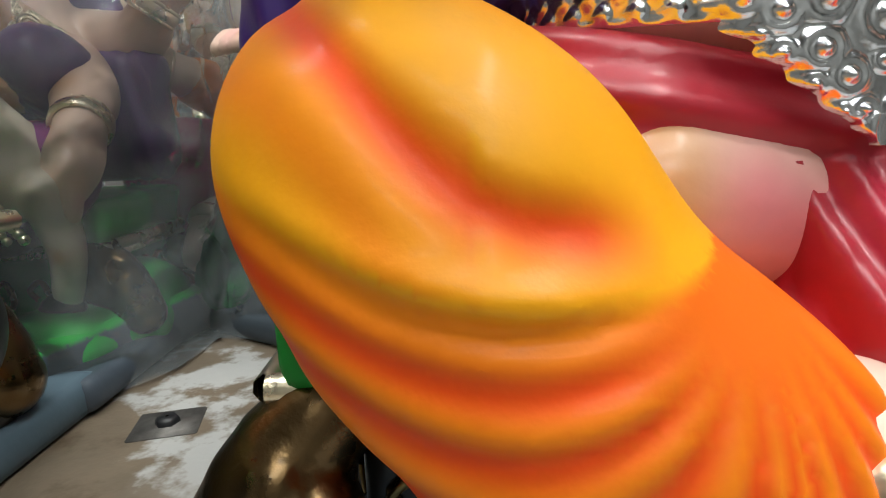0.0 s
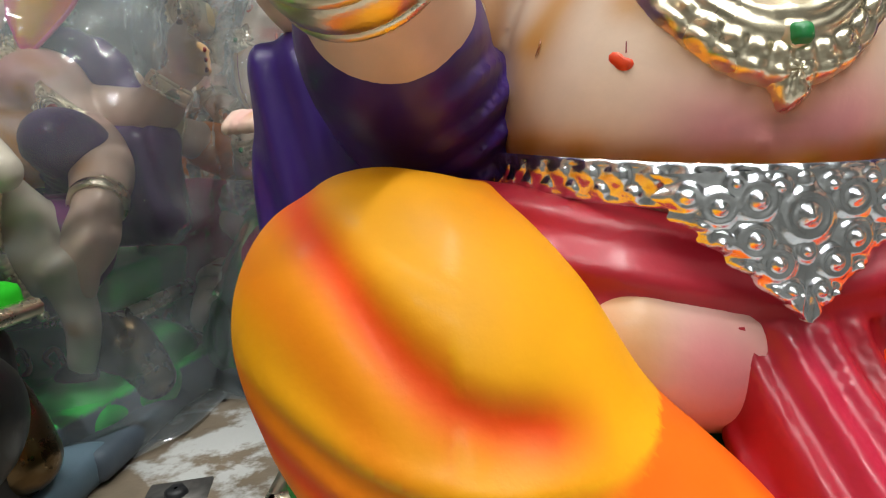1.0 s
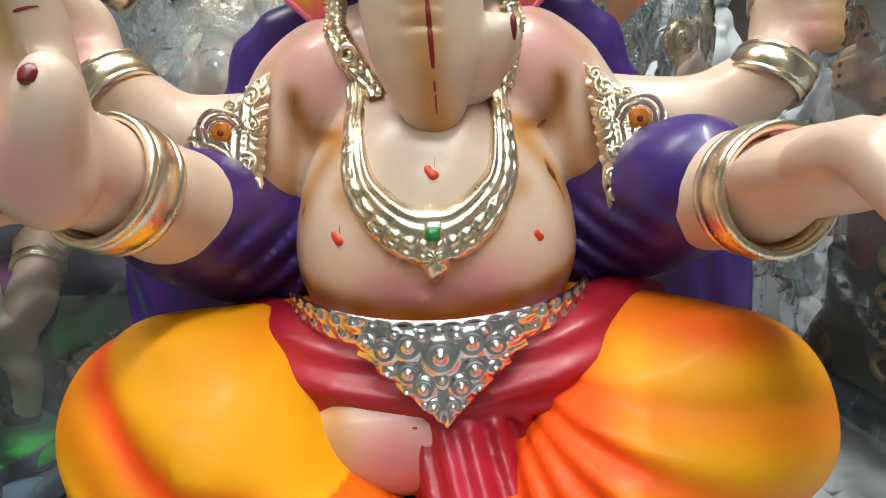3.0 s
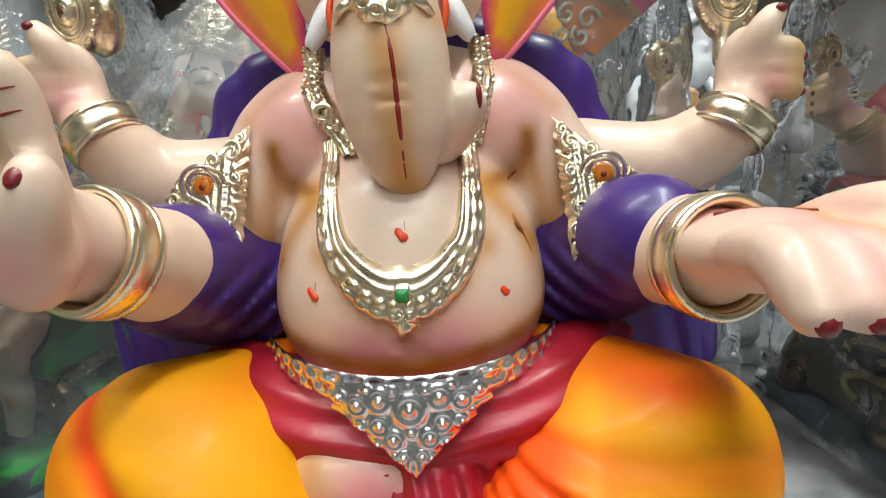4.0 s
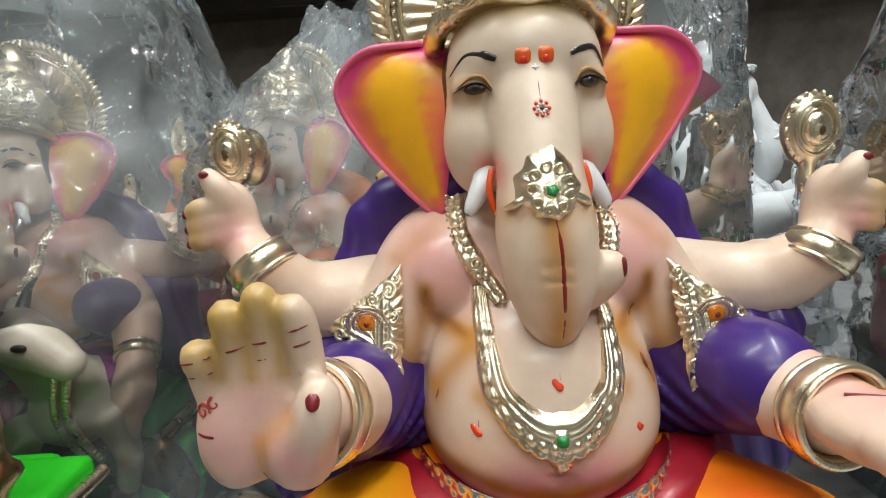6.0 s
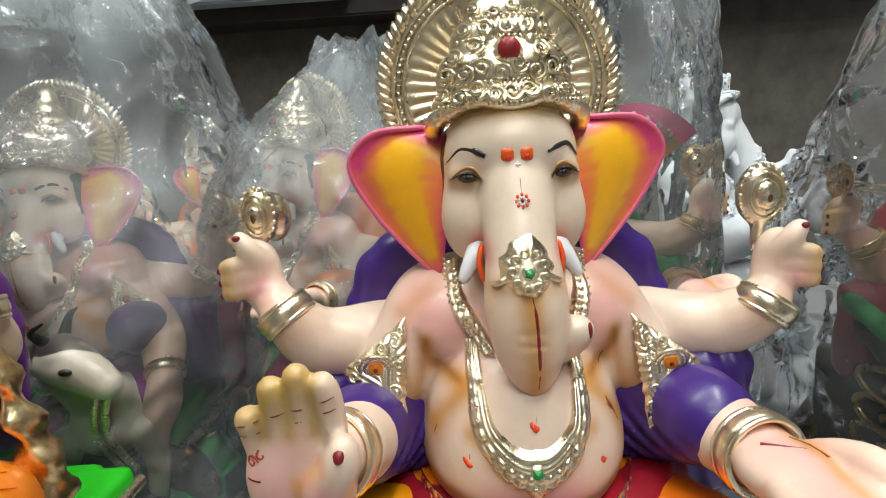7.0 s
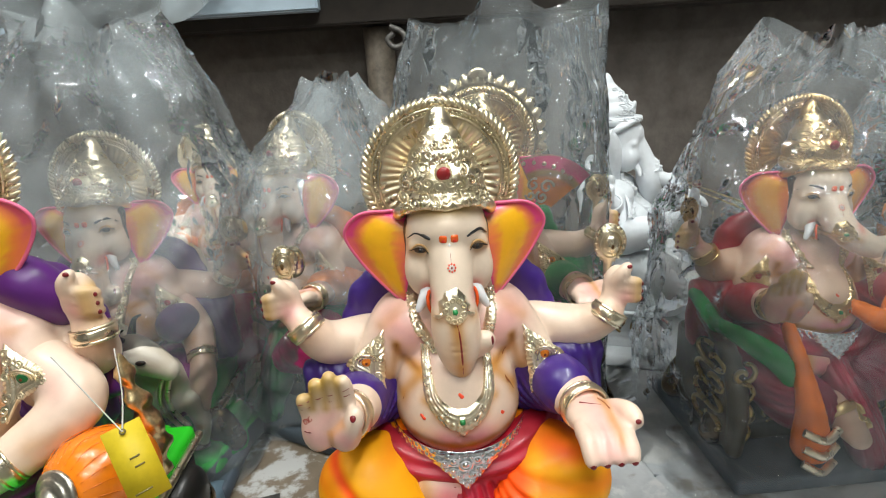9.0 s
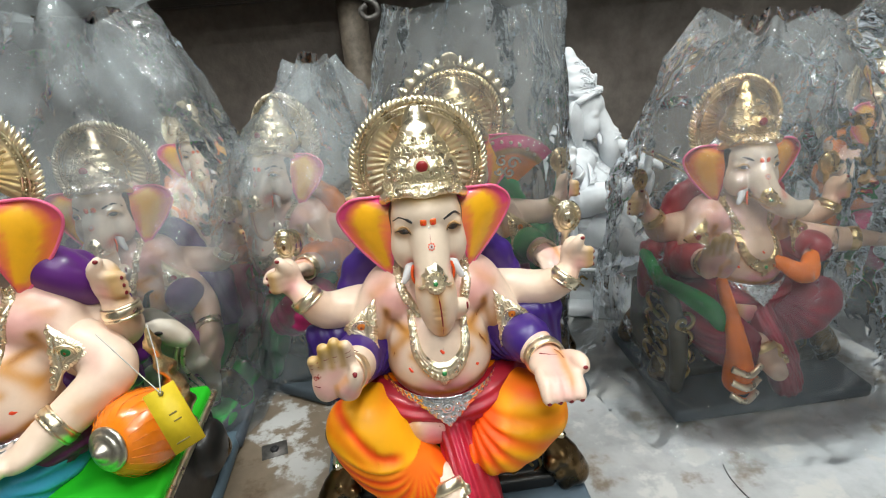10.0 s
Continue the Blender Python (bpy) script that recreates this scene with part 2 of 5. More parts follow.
def scroll(soup, front, c, r, turns, mat, col, start=0.0, spin=1, wire=0.0014, lift=0.0015, limit=None, n=26):
    """A spiral wire laid on the front."""
    a = np.linspace(0, turns * 2 * math.pi, n)
    rr = r * (1 - 0.8 * a / a[-1])
    x, z = c[0] + rr * np.cos(start + spin * a), c[1] + rr * np.sin(start + spin * a)
    y = front(x, z, limit) - lift
    soup.tube(np.stack([x, y, z], 1), wire * (1 - 0.3 * a / a[-1]), mat, col, 6)


def spray(V, base, marks):
    """Airbrushed colour: marks are (a, b, radius, colour, strength) soft lines from a to b."""
    c = np.tile(np.array(base, float), (len(V), 1))
    for a, b, rad, col, amt in marks:
        a, b = np.array(a, float), np.array(b, float)
        ab = b - a
        h = np.clip((V - a) @ ab / (ab @ ab + 1e-12), 0, 1)
        d = np.linalg.norm((V - a - h[:, None] * ab) * (1, 0.14, 1), axis=1) / rad
        w = (amt * np.exp(-d * d))[:, None]
        c = c * (1 - w) + np.array(col, float) * w
    return c


def both(a, b, rad, col, amt):
    m = lambda p: (-p[0], p[1], p[2])
    return [(a, b, rad, col, amt), (m(a), m(b), rad, col, amt)]

# ---- the sculptures ----
GOLDC = (0.92, 0.81, 0.60)
SILVERC = (0.84, 0.86, 0.90)
OCHRE, BROWN, PINK = (0.58, 0.24, 0.018), (0.20, 0.05, 0.012), (0.80, 0.27, 0.30)
NAIL, VERMILION, GREEN = (0.20, 0.006, 0.012), (0.80, 0.06, 0.01), (0.01, 0.22, 0.05)


def palette(**kw):
    p = dict(skin=(0.81, 0.62, 0.485), dhoti=(0.97, 0.42, 0.004), dhoti_shade=(0.92, 0.085, 0.003), sash=(0.37, 0.008, 0.022),
             shawl=(0.042, 0.011, 0.175), ear=(0.96, 0.47, 0.008), rim=(0.84, 0.06, 0.24), stone=(0.85, 0.25, 0.01),
             seat=(0.012, 0.012, 0.012), seat_top=(0.01, 0.25, 0.03), plate=(0.10, 0.14, 0.18), gold=GOLDC, silver=SILVERC,
             jewel=GREEN, plain=False)
    p.update(kw)
    return p


def hand_up(clay, c, r, s, tip_y):
    """An open hand, palm to the front: c the palm, r its half sizes, s the side of the thumb."""
    x, y, z = c
    clay.put(s_ell(c, r), 0.006)
    clay.put(s_ell((x + s * 0.010, y - 0.005, z - 0.013), (0.0120, 0.010, 0.0145)), 0.003)
    clay.put(s_ell((x - s * 0.010, y - 0.003, z - 0.010), (0.0115, 0.010, 0.017)), 0.005)
    for dx, top in ((-0.0152, 0.0240), (-0.0052, 0.0355), (0.0048, 0.0400), (0.0140, 0.0360)):
        X = x + s * dx
        clay.limb([(X * 1.0, y - 0.002, z + 0.006), (X, y - 0.004, z + top * 0.6), (X - s * 0.0008, tip_y, z + top - 0.0055)], [0.0060, 0.0058, 0.0053], 6, 0.0014)
    clay.limb([(x + s * 0.012, y - 0.008, z - 0.012), (x + s * 0.0175, y - 0.011, z - 0.002), (x + s * 0.0195, y - 0.011, z + 0.0065)], [0.0078, 0.0066, 0.0054], 6, 0.003)


def fist(clay, c, s, h):
    """A hand that grips something small, its fingers curled towards the side s."""
    x, y, z = c
    clay.put(s_ell((x, y, z), (0.0135, 0.013, 0.019)), 0.006)
    for i in range(3):
        zz = z + 0.004 - 0.0075 * i
        clay.limb([(x + s * 0.004, y - 0.009, zz + 0.004), (x - s * 0.010, y - 0.013, zz + 0.002), (x - s * 0.0165, y - 0.006, zz - 0.001)], [0.0052, 0.005, 0.0046], 5, 0.002)
    clay.limb([(x + s * 0.004, y - 0.008, z + 0.006), (x + s * 0.001, y - 0.012, z + 0.014), (x - s * 0.004, y - 0.012, z + 0.021)], [0.006, 0.0055, 0.0048], 5, 0.003)


def elephant_statue(name, pal, h=0.0022, right_arm="open", seat=True, fine=True, bare=False, aside=False):
    so = Soup()
    chalk = pal["plain"]
    mp, mc = (M_CHALK, M_CHALK) if chalk else (M_PAINT, M_CLOTH)
    mg, ms = (M_CHALK, M_CHALK) if chalk else (M_GOLD, M_SILVER)
    gold, silver = pal["gold"], pal["silver"]
    REAR = ((0.098, 0.208, 0.222), (0.112, 0.192, 0.246), (0.106, 0.198, 0.279)) if bare else ((0.122, 0.203, 0.232), (0.145, 0.187, 0.247), (0.159, 0.198, 0.273))

    # flesh: belly, chest, arms, feet
    b = Clay(h, 0.014)
    b.put(s_ell((0, 0.172, 0.186), (0.0570, 0.060, 0.043)))
    b.put(s_ell((0, 0.176, 0.212), (0.050, 0.056, 0.042)), 0.018)
    b.put(s_ell((0, 0.196, 0.250), (0.058, 0.044, 0.044)), 0.012)
    for s in (-1, 1):
        b.put(s_ell((s * 0.036, 0.173, 0.2545), (0.0235, 0.0175, 0.0215), (0, s * 20, 0)), 0.0035)
        b.put(s_ell((s * 0.042, 0.200, 0.259), (0.030, 0.027, 0.0255)), 0.014)
        b.put(s_cap((s * 0.054, 0.193, 0.248), (s * 0.077, 0.176, 0.214), 0.0255, 0.0195), 0.006)
    body, b = b, Clay(h, 0.014)
    b.limb([(-0.082, 0.172, 0.203), (-0.085, 0.140, 0.208), (-0.087, 0.112, 0.217)], [0.016, 0.0195, 0.0165], 6, 0.006)
    hand_up(b, (-0.0985, 0.077, 0.2395), (0.0195, 0.011, 0.0240), 1, 0.070)
    b.put(s_cap((-0.087, 0.110, 0.219), (-0.096, 0.086, 0.229), 0.016, 0.016), 0.006)
    if right_arm == "open":
        b.limb([(0.082, 0.172, 0.203), (0.091, 0.140, 0.206), (0.099, 0.108, 0.207)], [0.016, 0.0195, 0.016], 6, 0.006)
        b.put(s_ell((0.099, 0.081, 0.214), (0.0205, 0.027, 0.0115), (-10, 0, -6)), 0.008)
        for i, dx in enumerate((-0.0145, -0.005, 0.005, 0.0145)):
            b.limb([(0.099 + dx, 0.063, 0.218), (0.098 + dx, 0.046, 0.220 - 0.001 * i), (0.0975 + dx, 0.035, 0.212)], [0.0062, 0.006, 0.0052], 6, 0.0025)
        b.limb([(0.115, 0.086, 0.217), (0.121, 0.070, 0.224), (0.122, 0.057, 0.225)], [0.0075, 0.0068, 0.0056], 6, 0.004)
    elif right_arm == "rest":
        b.limb([(0.080, 0.175, 0.216), (0.120, 0.150, 0.212), (0.160, 0.138, 0.214)], [0.021, 0.019, 0.0135], 8, 0.006)
        b.put(s_ell((0.180, 0.134, 0.212), (0.022, 0.015, 0.011), (0, 14, 0)), 0.008)
        for i in range(4):
            b.limb([(0.192, 0.126 + 0.007 * i, 0.209), (0.206, 0.124 + 0.007 * i, 0.202), (0.212, 0.124 + 0.007 * i, 0.192)], [0.0058, 0.0054, 0.0046], 5, 0.002)
    elif right_arm == "lap":
        b.limb([(0.078, 0.180, 0.226), (0.104, 0.162, 0.204), (0.076, 0.134, 0.182), (0.052, 0.114, 0.170)], [0.022, 0.021, 0.017, 0.013], 12, 0.005)
        b.put(s_ell((0.044, 0.106, 0.165), (0.020, 0.016, 0.010), (0, -15, 30)), 0.008)
        for i in range(4):
            b.limb([(0.036 - 0.001 * i, 0.110 - 0.008 * i, 0.165), (0.022 - 0.001 * i, 0.104 - 0.008 * i, 0.160), (0.012, 0.102 - 0.008 * i, 0.152)], [0.0062, 0.0058, 0.005], 5, 0.002)
    else:
        b.limb([(0.082, 0.178, 0.212), (0.108, 0.150, 0.188), (0.122, 0.118, 0.165)], [0.022, 0.020, 0.015], 8, 0.006)
        b.limb([(0.122, 0.116, 0.160), (0.124, 0.100, 0.140), (0.120, 0.092, 0.118)], [0.014, 0.0155, 0.007], 6, 0.005)
        for dx in (-0.009, 0, 0.009):
            b.limb([(0.122 + dx, 0.096, 0.138), (0.120 + dx, 0.088, 0.122), (0.118 + dx, 0.088, 0.110)], [0.006, 0.0058, 0.005], 5, 0.002)
    palms, b = b, body
    for s, e, w, f in ((-1, (-0.114, 0.198, 0.238), (-0.131, 0.186, 0.259), (-0.150, 0.200, 0.285)), (1, *REAR)):
        b.limb([(s * 0.070, 0.214, 0.236), e, w], [0.021, 0.0185, 0.0135], 8, 0.006)
        b.put(s_cap(w, (f[0], f[1], f[2] - 0.008), 0.0125, 0.012), 0.006)
        fist(b, f, -s, h)
    b.put(s_cap((-0.032, 0.124, 0.129), (0.002, 0.130, 0.126), 0.0215, 0.023), 0.006)
    b.limb([(-0.012, 0.086, 0.088), (-0.004, 0.070, 0.074), (0.002, 0.054, 0.060)], [0.018, 0.017, 0.013], 6)
    b.put(s_ell((0, 0.110, 0.1815), (0.0065, 0.006, 0.0016)), 0.003, True)
    b.put(s_ell((0, 0.1165, 0.1790), (0.0055, 0.005, 0.0020)), 0.003)
    b.put(s_cap((0, 0.112, 0.178), (0.006, 0.113, 0.177), 0.0015, 0.001), 0.004, True)
    b.build()
    sk = pal["skin"]
    marks = both((0.036, 0.148, 0.258), (0.050, 0.150, 0.266), 0.020, PINK, 0.55)
    marks += both((0.030, 0.150, 0.2330), (0.048, 0.150, 0.2330), 0.0048, OCHRE, 0.92)
    marks += both((0.034, 0.150, 0.2325), (0.049, 0.150, 0.2370), 0.0020, BROWN, 0.6)
    marks += both((0.049, 0.150, 0.2385), (0.051, 0.150, 0.2490), 0.0034, OCHRE, 0.9)
    marks += both((0.0505, 0.155, 0.250), (0.0580, 0.150, 0.214), 0.0042, OCHRE, 0.75)
    marks += both((0.0510, 0.155, 0.249), (0.0570, 0.150, 0.215), 0.0022, BROWN, 0.6)
    marks += both((0.033, 0.140, 0.229), (0.049, 0.150, 0.208), 0.0046, OCHRE, 0.8)
    marks += both((0.066, 0.150, 0.236), (0.060, 0.150, 0.212), 0.0050, OCHRE, 0.6)
    marks += both((0.049, 0.140, 0.208), (0.060, 0.140, 0.178), 0.0060, OCHRE, 0.6)
    marks += both((0.042, 0.160, 0.282), (0.064, 0.165, 0.262), 0.0050, OCHRE, 0.45)
    marks += both((0.022, 0.112, 0.250), (0.030, 0.118, 0.212), 0.0040, OCHRE, 0.5)
    marks += both((0.030, 0.118, 0.212), (0.0, 0.108, 0.188), 0.0040, OCHRE, 0.5)
    marks += [((-0.012, 0.112, 0.179), (0.014, 0.112, 0.180), 0.014, PINK, 0.9), ((-0.020, 0.115, 0.200), (0, 0.112, 0.186), 0.005, OCHRE, 0.35), ((0.020, 0.115, 0.200), (0, 0.112, 0.186), 0.005, OCHRE, 0.35)]
    for i in range(9):
        a0, a1 = math.pi * (1.08 + 0.093 * i), math.pi * (1.08 + 0.093 * (i + 1))
        p0, p1 = [(0.060 * math.cos(a), 0.172 + 0.062 * math.sin(a), 0.1725 + 0.010 * math.cos(a) ** 2) for a in (a0, a1)]
        marks.append((p0, p1, 0.0042, OCHRE, 0.95))
    marks += [((-0.112, 0.060, 0.234), (-0.104, 0.060, 0.226), 0.011, PINK, 0.5), ((-0.088, 0.060, 0.228), (-0.086, 0.060, 0.224), 0.008, PINK, 0.6), ((-0.100, 0.060, 0.244), (-0.096, 0.060, 0.246), 0.008, PINK, 0.4)]
    for dx in (-0.0102, -0.0003, 0.0093):
        marks.append(((-0.0985 + dx, 0.058, 0.252), (-0.0985 + dx, 0.056, 0.275), 0.0036, (0.42, 0.22, 0.015), 0.95))
    marks.append(((-0.118, 0.06, 0.262), (-0.096, 0.056, 0.276), 0.010, (0.52, 0.31, 0.035), 0.75))
    marks += [((-0.0985, 0.060, 0.218), (-0.0975, 0.062, 0.232), 0.0022, OCHRE, 0.8), ((-0.0975, 0.060, 0.232), (-0.088, 0.062, 0.240), 0.0030, (0.85, 0.36, 0.12), 0.7)]
    marks += [((0.100, 0.070, 0.226), (0.098, 0.050, 0.222), 0.014, PINK, 0.5), ((0.108, 0.090, 0.224), (0.106, 0.060, 0.222), 0.0045, OCHRE, 0.85), ((0.09, 0.1, 0.192), (0.11, 0.1, 0.192), 0.008, OCHRE, 0.5)]
    marks += [((-0.018, 0.104, 0.130), (-0.004, 0.106, 0.122), 0.014, PINK, 0.95), ((-0.036, 0.105, 0.150), (-0.036, 0.105, 0.118), 0.009, OCHRE, 0.7)]
    for s, w, f in ((-1, (-0.131, 0.186, 0.259), (-0.150, 0.200, 0.285)), (1, REAR[1], REAR[2])):
        marks += [(w, w, 0.014, OCHRE, 0.35), ((f[0] + 0.004, f[1] - 0.012, f[2] - 0.008),) * 2 + (0.010, PINK, 0.6)]
        marks += [((f[0] + s * 0.014, f[1] - 0.008, f[2] + 0.006), (f[0] + s * 0.014, f[1] - 0.008, f[2] - 0.014), 0.008, (0.62, 0.36, 0.06), 0.7)]
    marks += both((0.082, 0.15, 0.19), (0.09, 0.12, 0.192), 0.008, OCHRE, 0.5)
    palms.build()
    for cl in (b, palms):
        mine = [m for m in marks if (m[0][1] < 0.1005) == (cl is palms)]
        so.add(cl.V, cl.F, mp, sk if chalk else spray(cl.V, sk, mine))

    # head and trunk
    t = Clay(h * 0.85, 0.008)
    t.put(s_ell((0, 0.188, 0.338), (0.0375, 0.034, 0.040)))
    t.put(s_ell((0, 0.171, 0.348), (0.031, 0.0275, 0.026)), 0.012)
    for s in (-1, 1):
        t.put(s_ell((s * 0.0215, 0.170, 0.314), (0.0165, 0.020, 0.024)), 0.009)
        t.put(s_ell((s * 0.0235, 0.1605, 0.3365), (0.0095, 0.007, 0.006)), 0.005)
    if aside:
        t.limb([(0, 0.162, 0.336), (0.002, 0.150, 0.318), (0.008, 0.139, 0.299), (0.024, 0.131, 0.284), (0.045, 0.128, 0.274), (0.066, 0.134, 0.278)], [0.0185, 0.0165, 0.0158, 0.0145, 0.0120, 0.0075], 16, 0.004)
    else:
        t.limb([(0, 0.162, 0.336), (0, 0.150, 0.318), (0, 0.139, 0.296), (0.0005, 0.133, 0.274), (0.0015, 0.130, 0.252), (0.003, 0.133, 0.2345)], [0.0185, 0.0168, 0.0165, 0.0190, 0.0150, 0.0064], 16, 0.004)
        t.limb([(0.006, 0.146, 0.246), (0.016, 0.142, 0.250), (0.022, 0.136, 0.257), (0.0255, 0.132, 0.2615)], [0.008, 0.0085, 0.0078, 0.0066], 8, 0.004)
    for i, z in enumerate((0.262, 0.268)):
        t.put(s_cap((-0.006, 0.1132, z), (0.006, 0.1132, z), 0.0006, 0.0006), 0.0016, True)
    t.build()
    hm = [((0, 0.114, 0.288), (0.0025, 0.116, 0.236), 0.0062, OCHRE, 0.9), ((-0.016, 0.13, 0.288), (0.016, 0.13, 0.288), 0.004, OCHRE, 0.4)]
    hm += both((0.0235, 0.152, 0.334), (0.0285, 0.156, 0.336), 0.0055, (0.45, 0.20, 0.02), 0.65)
    hm += both((0.020, 0.150, 0.303), (0.020, 0.150, 0.300), 0.0055, (0.75, 0.05, 0.04), 0.8)
    hm += both((0.017, 0.135, 0.286), (0.0165, 0.140, 0.27), 0.005, OCHRE, 0.35)
    hm += [((-0.035, 0.155, 0.369), (0.035, 0.155, 0.369), 0.006, (0.6, 0.36, 0.04), 0.7), ((0, 0.13, 0.262), (0, 0.118, 0.262), 0.012, (0.70, 0.47, 0.28), 0.4)]
    hm += [((0.004, 0.13, 0.232), (0.012, 0.128, 0.230), 0.006, OCHRE, 0.7), ((0.024, 0.122, 0.246),) * 2 + (0.006, PINK, 0.3)]
    hair = (np.abs(t.V[:, 0]) > 0.0325) & (t.V[:, 1] > 0.172) & (t.V[:, 2] > 0.318)
    hc = spray(t.V, (0.80, 0.64, 0.50) if not chalk else sk, [] if chalk else hm)
    if not chalk:
        hc[hair] = (0.03, 0.012, 0.008)
    so.add(t.V, t.F, mp, hc)

    # dhoti over both knees
    d = Clay(h * 0.75, 0.016)
    d.limb([(-0.030, 0.190, 0.132), (-0.066, 0.152, 0.136), (-0.091, 0.121, 0.1435)], [0.034, 0.034, 0.0325], 7)
    d.limb([(-0.090, 0.117, 0.137), (-0.064, 0.106, 0.106), (-0.040, 0.098, 0.084), (-0.034, 0.095, 0.086)], [0.033, 0.034, 0.032, 0.027], 8, 0.012)
    d.put(s_ell((-0.076, 0.113, 0.128), (0.036, 0.034, 0.036), (0, 30, 0)), 0.012)
    if bare:
        d.limb([(0.020, 0.190, 0.132), (0.030, 0.140, 0.130), (0.0, 0.100, 0.120)], [0.034, 0.034, 0.030], 7)
    else:
        d.limb([(0.030, 0.190, 0.132), (0.066, 0.150, 0.134), (0.093, 0.116, 0.136)], [0.034, 0.034, 0.0325], 7)
        d.put(s_ell((0.068, 0.114, 0.120), (0.050, 0.034, 0.036), (0, -18, 0)), 0.014)
        d.put(s_ell((0.055, 0.096, 0.112), (0.042, 0.026, 0.026), (0, -20, 0)), 0.014)
    kl, kr = np.array((-0.031, 0.092, 0.122)), np.array((0.016, 0.10, 0.146))

    def swag(P):
        """Level lines of the pleats that hang from the knot, and the distance from the deep fold above them."""
        u = -P[:, 0]
        g = np.where(u > 0.062, 7.0 * (np.minimum(u, 0.096) - 0.062) ** 2 + 0.48 * np.maximum(u - 0.096, 0), 0)
        deep = np.interp(u, (0.043, 0.060, 0.068, 0.0745, 0.081, 0.087, 0.098, 0.108, 0.120), (0.1285, 0.1310, 0.1325, 0.1355, 0.1405, 0.1465, 0.160, 0.170, 0.176))
        run = np.where(u > 0.034, 1 - np.exp(-np.maximum(u - 0.034, 0) / 0.018), (u - 0.034) / 0.018)
        turn = np.arctan2(0.127 + g - P[:, 2], 0.034 * run)
        lev = 0.006 - 0.034 * np.tan(np.clip(turn, -1.2, 1.3))
        return lev, (P[:, 2] - deep) / np.where(u > 0.075, 1.45, 1.0), turn

    def pleats(P):
        out = np.zeros(len(P))
        # fan of folds that run from the knot over the shin
        q = P - kl
        ang = np.arctan2(q[:, 2], -q[:, 0])
        r = np.hypot(q[:, 0], q[:, 2])
        wl = (P[:, 0] < -0.004) * (P[:, 1] < 0.14)
        lev, st, turn = swag(P)
        ease = np.clip((0.120 + P[:, 0]) / 0.035, 0, 1) * np.clip((np.hypot(P[:, 0] + 0.034, P[:, 2] - 0.127) - 0.014) / 0.016, 0, 1)
        out += wl * ease * (0.0032 * np.exp(-(st / 0.0050) ** 2) - 0.0020 * np.exp(-((lev - 0.001) / 0.0034) ** 2) + 0.0016 * np.exp(-((lev + 0.0050) / 0.0026) ** 2))
        out += wl * ease * 0.0010 * np.cos(turn * 25 + 0.9 * np.sin(turn * 8)) * np.clip((turn - 0.34) / 0.12, 0, 1)
        q2 = P - kr
        ang2 = np.arctan2(q2[:, 2], q2[:, 0])
        r2 = np.hypot(q2[:, 0], q2[:, 2])
        wr = (P[:, 0] > 0.012) * np.clip((0.25 - ang2) / 0.3, 0, 1) * np.clip((r2 - 0.01) / 0.02, 0, 1) * (P[:, 1] < 0.16)
        out += wr * 0.0016 * np.sin(ang2 * 18 + 20 * r2) * np.clip(1.5 - r2 / 0.08, 0.3, 1)
        return out
    d.fold(pleats)
    d.build()
    V = d.V
    c0, c1 = np.array(pal["dhoti"]), np.array(pal["dhoti_shade"])
    w = np.zeros(len(V))
    q = V - kl
    ang, r = np.arctan2(q[:, 2], -q[:, 0]), np.hypot(q[:, 0], q[:, 2])
    left = V[:, 0] < -0.004
    lev, st, turn = swag(V)
    front = left * (V[:, 1] < 0.15)
    # Orange airbrush on the pleats, deepened lower down to stand in for shin shade.
    w += front * np.clip((turn - 0.20) / 0.16, 0, 1) * (0.78 + 0.24 * np.clip((np.hypot(V[:, 0] + 0.034, V[:, 2] - 0.127) - 0.014) / 0.016, 0, 1) * np.cos(turn * 25 + 0.9 * np.sin(turn * 8)))
    w += front * 1.0 * np.exp(-(st / 0.0052) ** 2) * np.clip((-0.046 - V[:, 0]) / 0.012, 0, 1)
    w += front * 0.45 * np.exp(-((st + 0.012) / 0.006) ** 2) * (lev > 0) * np.clip((-0.070 - V[:, 0]) / 0.02, 0, 1)
    w += left * 0.8 * np.exp(-(((V[:, 0] + 0.045) / 0.02) ** 2 + ((V[:, 2] - 0.170) / 0.006) ** 2))
    q = V - kr
    ang, r = np.arctan2(q[:, 2], q[:, 0]), np.hypot(q[:, 0], q[:, 2])
    w += (~left) * np.clip((0.30 - ang) / 0.5, 0, 1) * (0.34 + 0.34 * np.sin(ang * 18 + 20 * r) * np.clip(r / 0.03 - 0.5, 0, 1)) * (V[:, 1] < 0.16)
    w += (~left) * 0.9 * np.exp(-((r - 0.022) / 0.018) ** 2)
    w += (~left) * 0.85 * np.exp(-(((V[:, 0] - 0.082) / 0.028) ** 2 + ((V[:, 2] - 0.166) / 0.006) ** 2))
    w = np.clip(w, 0, 1)[:, None]
    dc = c0 * (1 - w) + c1 * w
    so.add(V, d.F, mc, sk if chalk else dc)

    # waist cloth and the sash that falls from it
    r = Clay(h * 0.8, 0.01)
    r.put(s_ell((0, 0.180, 0.150), (0.078, 0.060, 0.022)))
    for s in (-1, 1):
        r.limb([(s * 0.084, 0.172, 0.155), (s * 0.064, 0.147, 0.1525), (s * 0.039, 0.130, 0.1465), (s * 0.013, 0.128, 0.139), (0, 0.128, 0.135)], [0.013, 0.0155, 0.016, 0.015, 0.013], 12, 0.01)
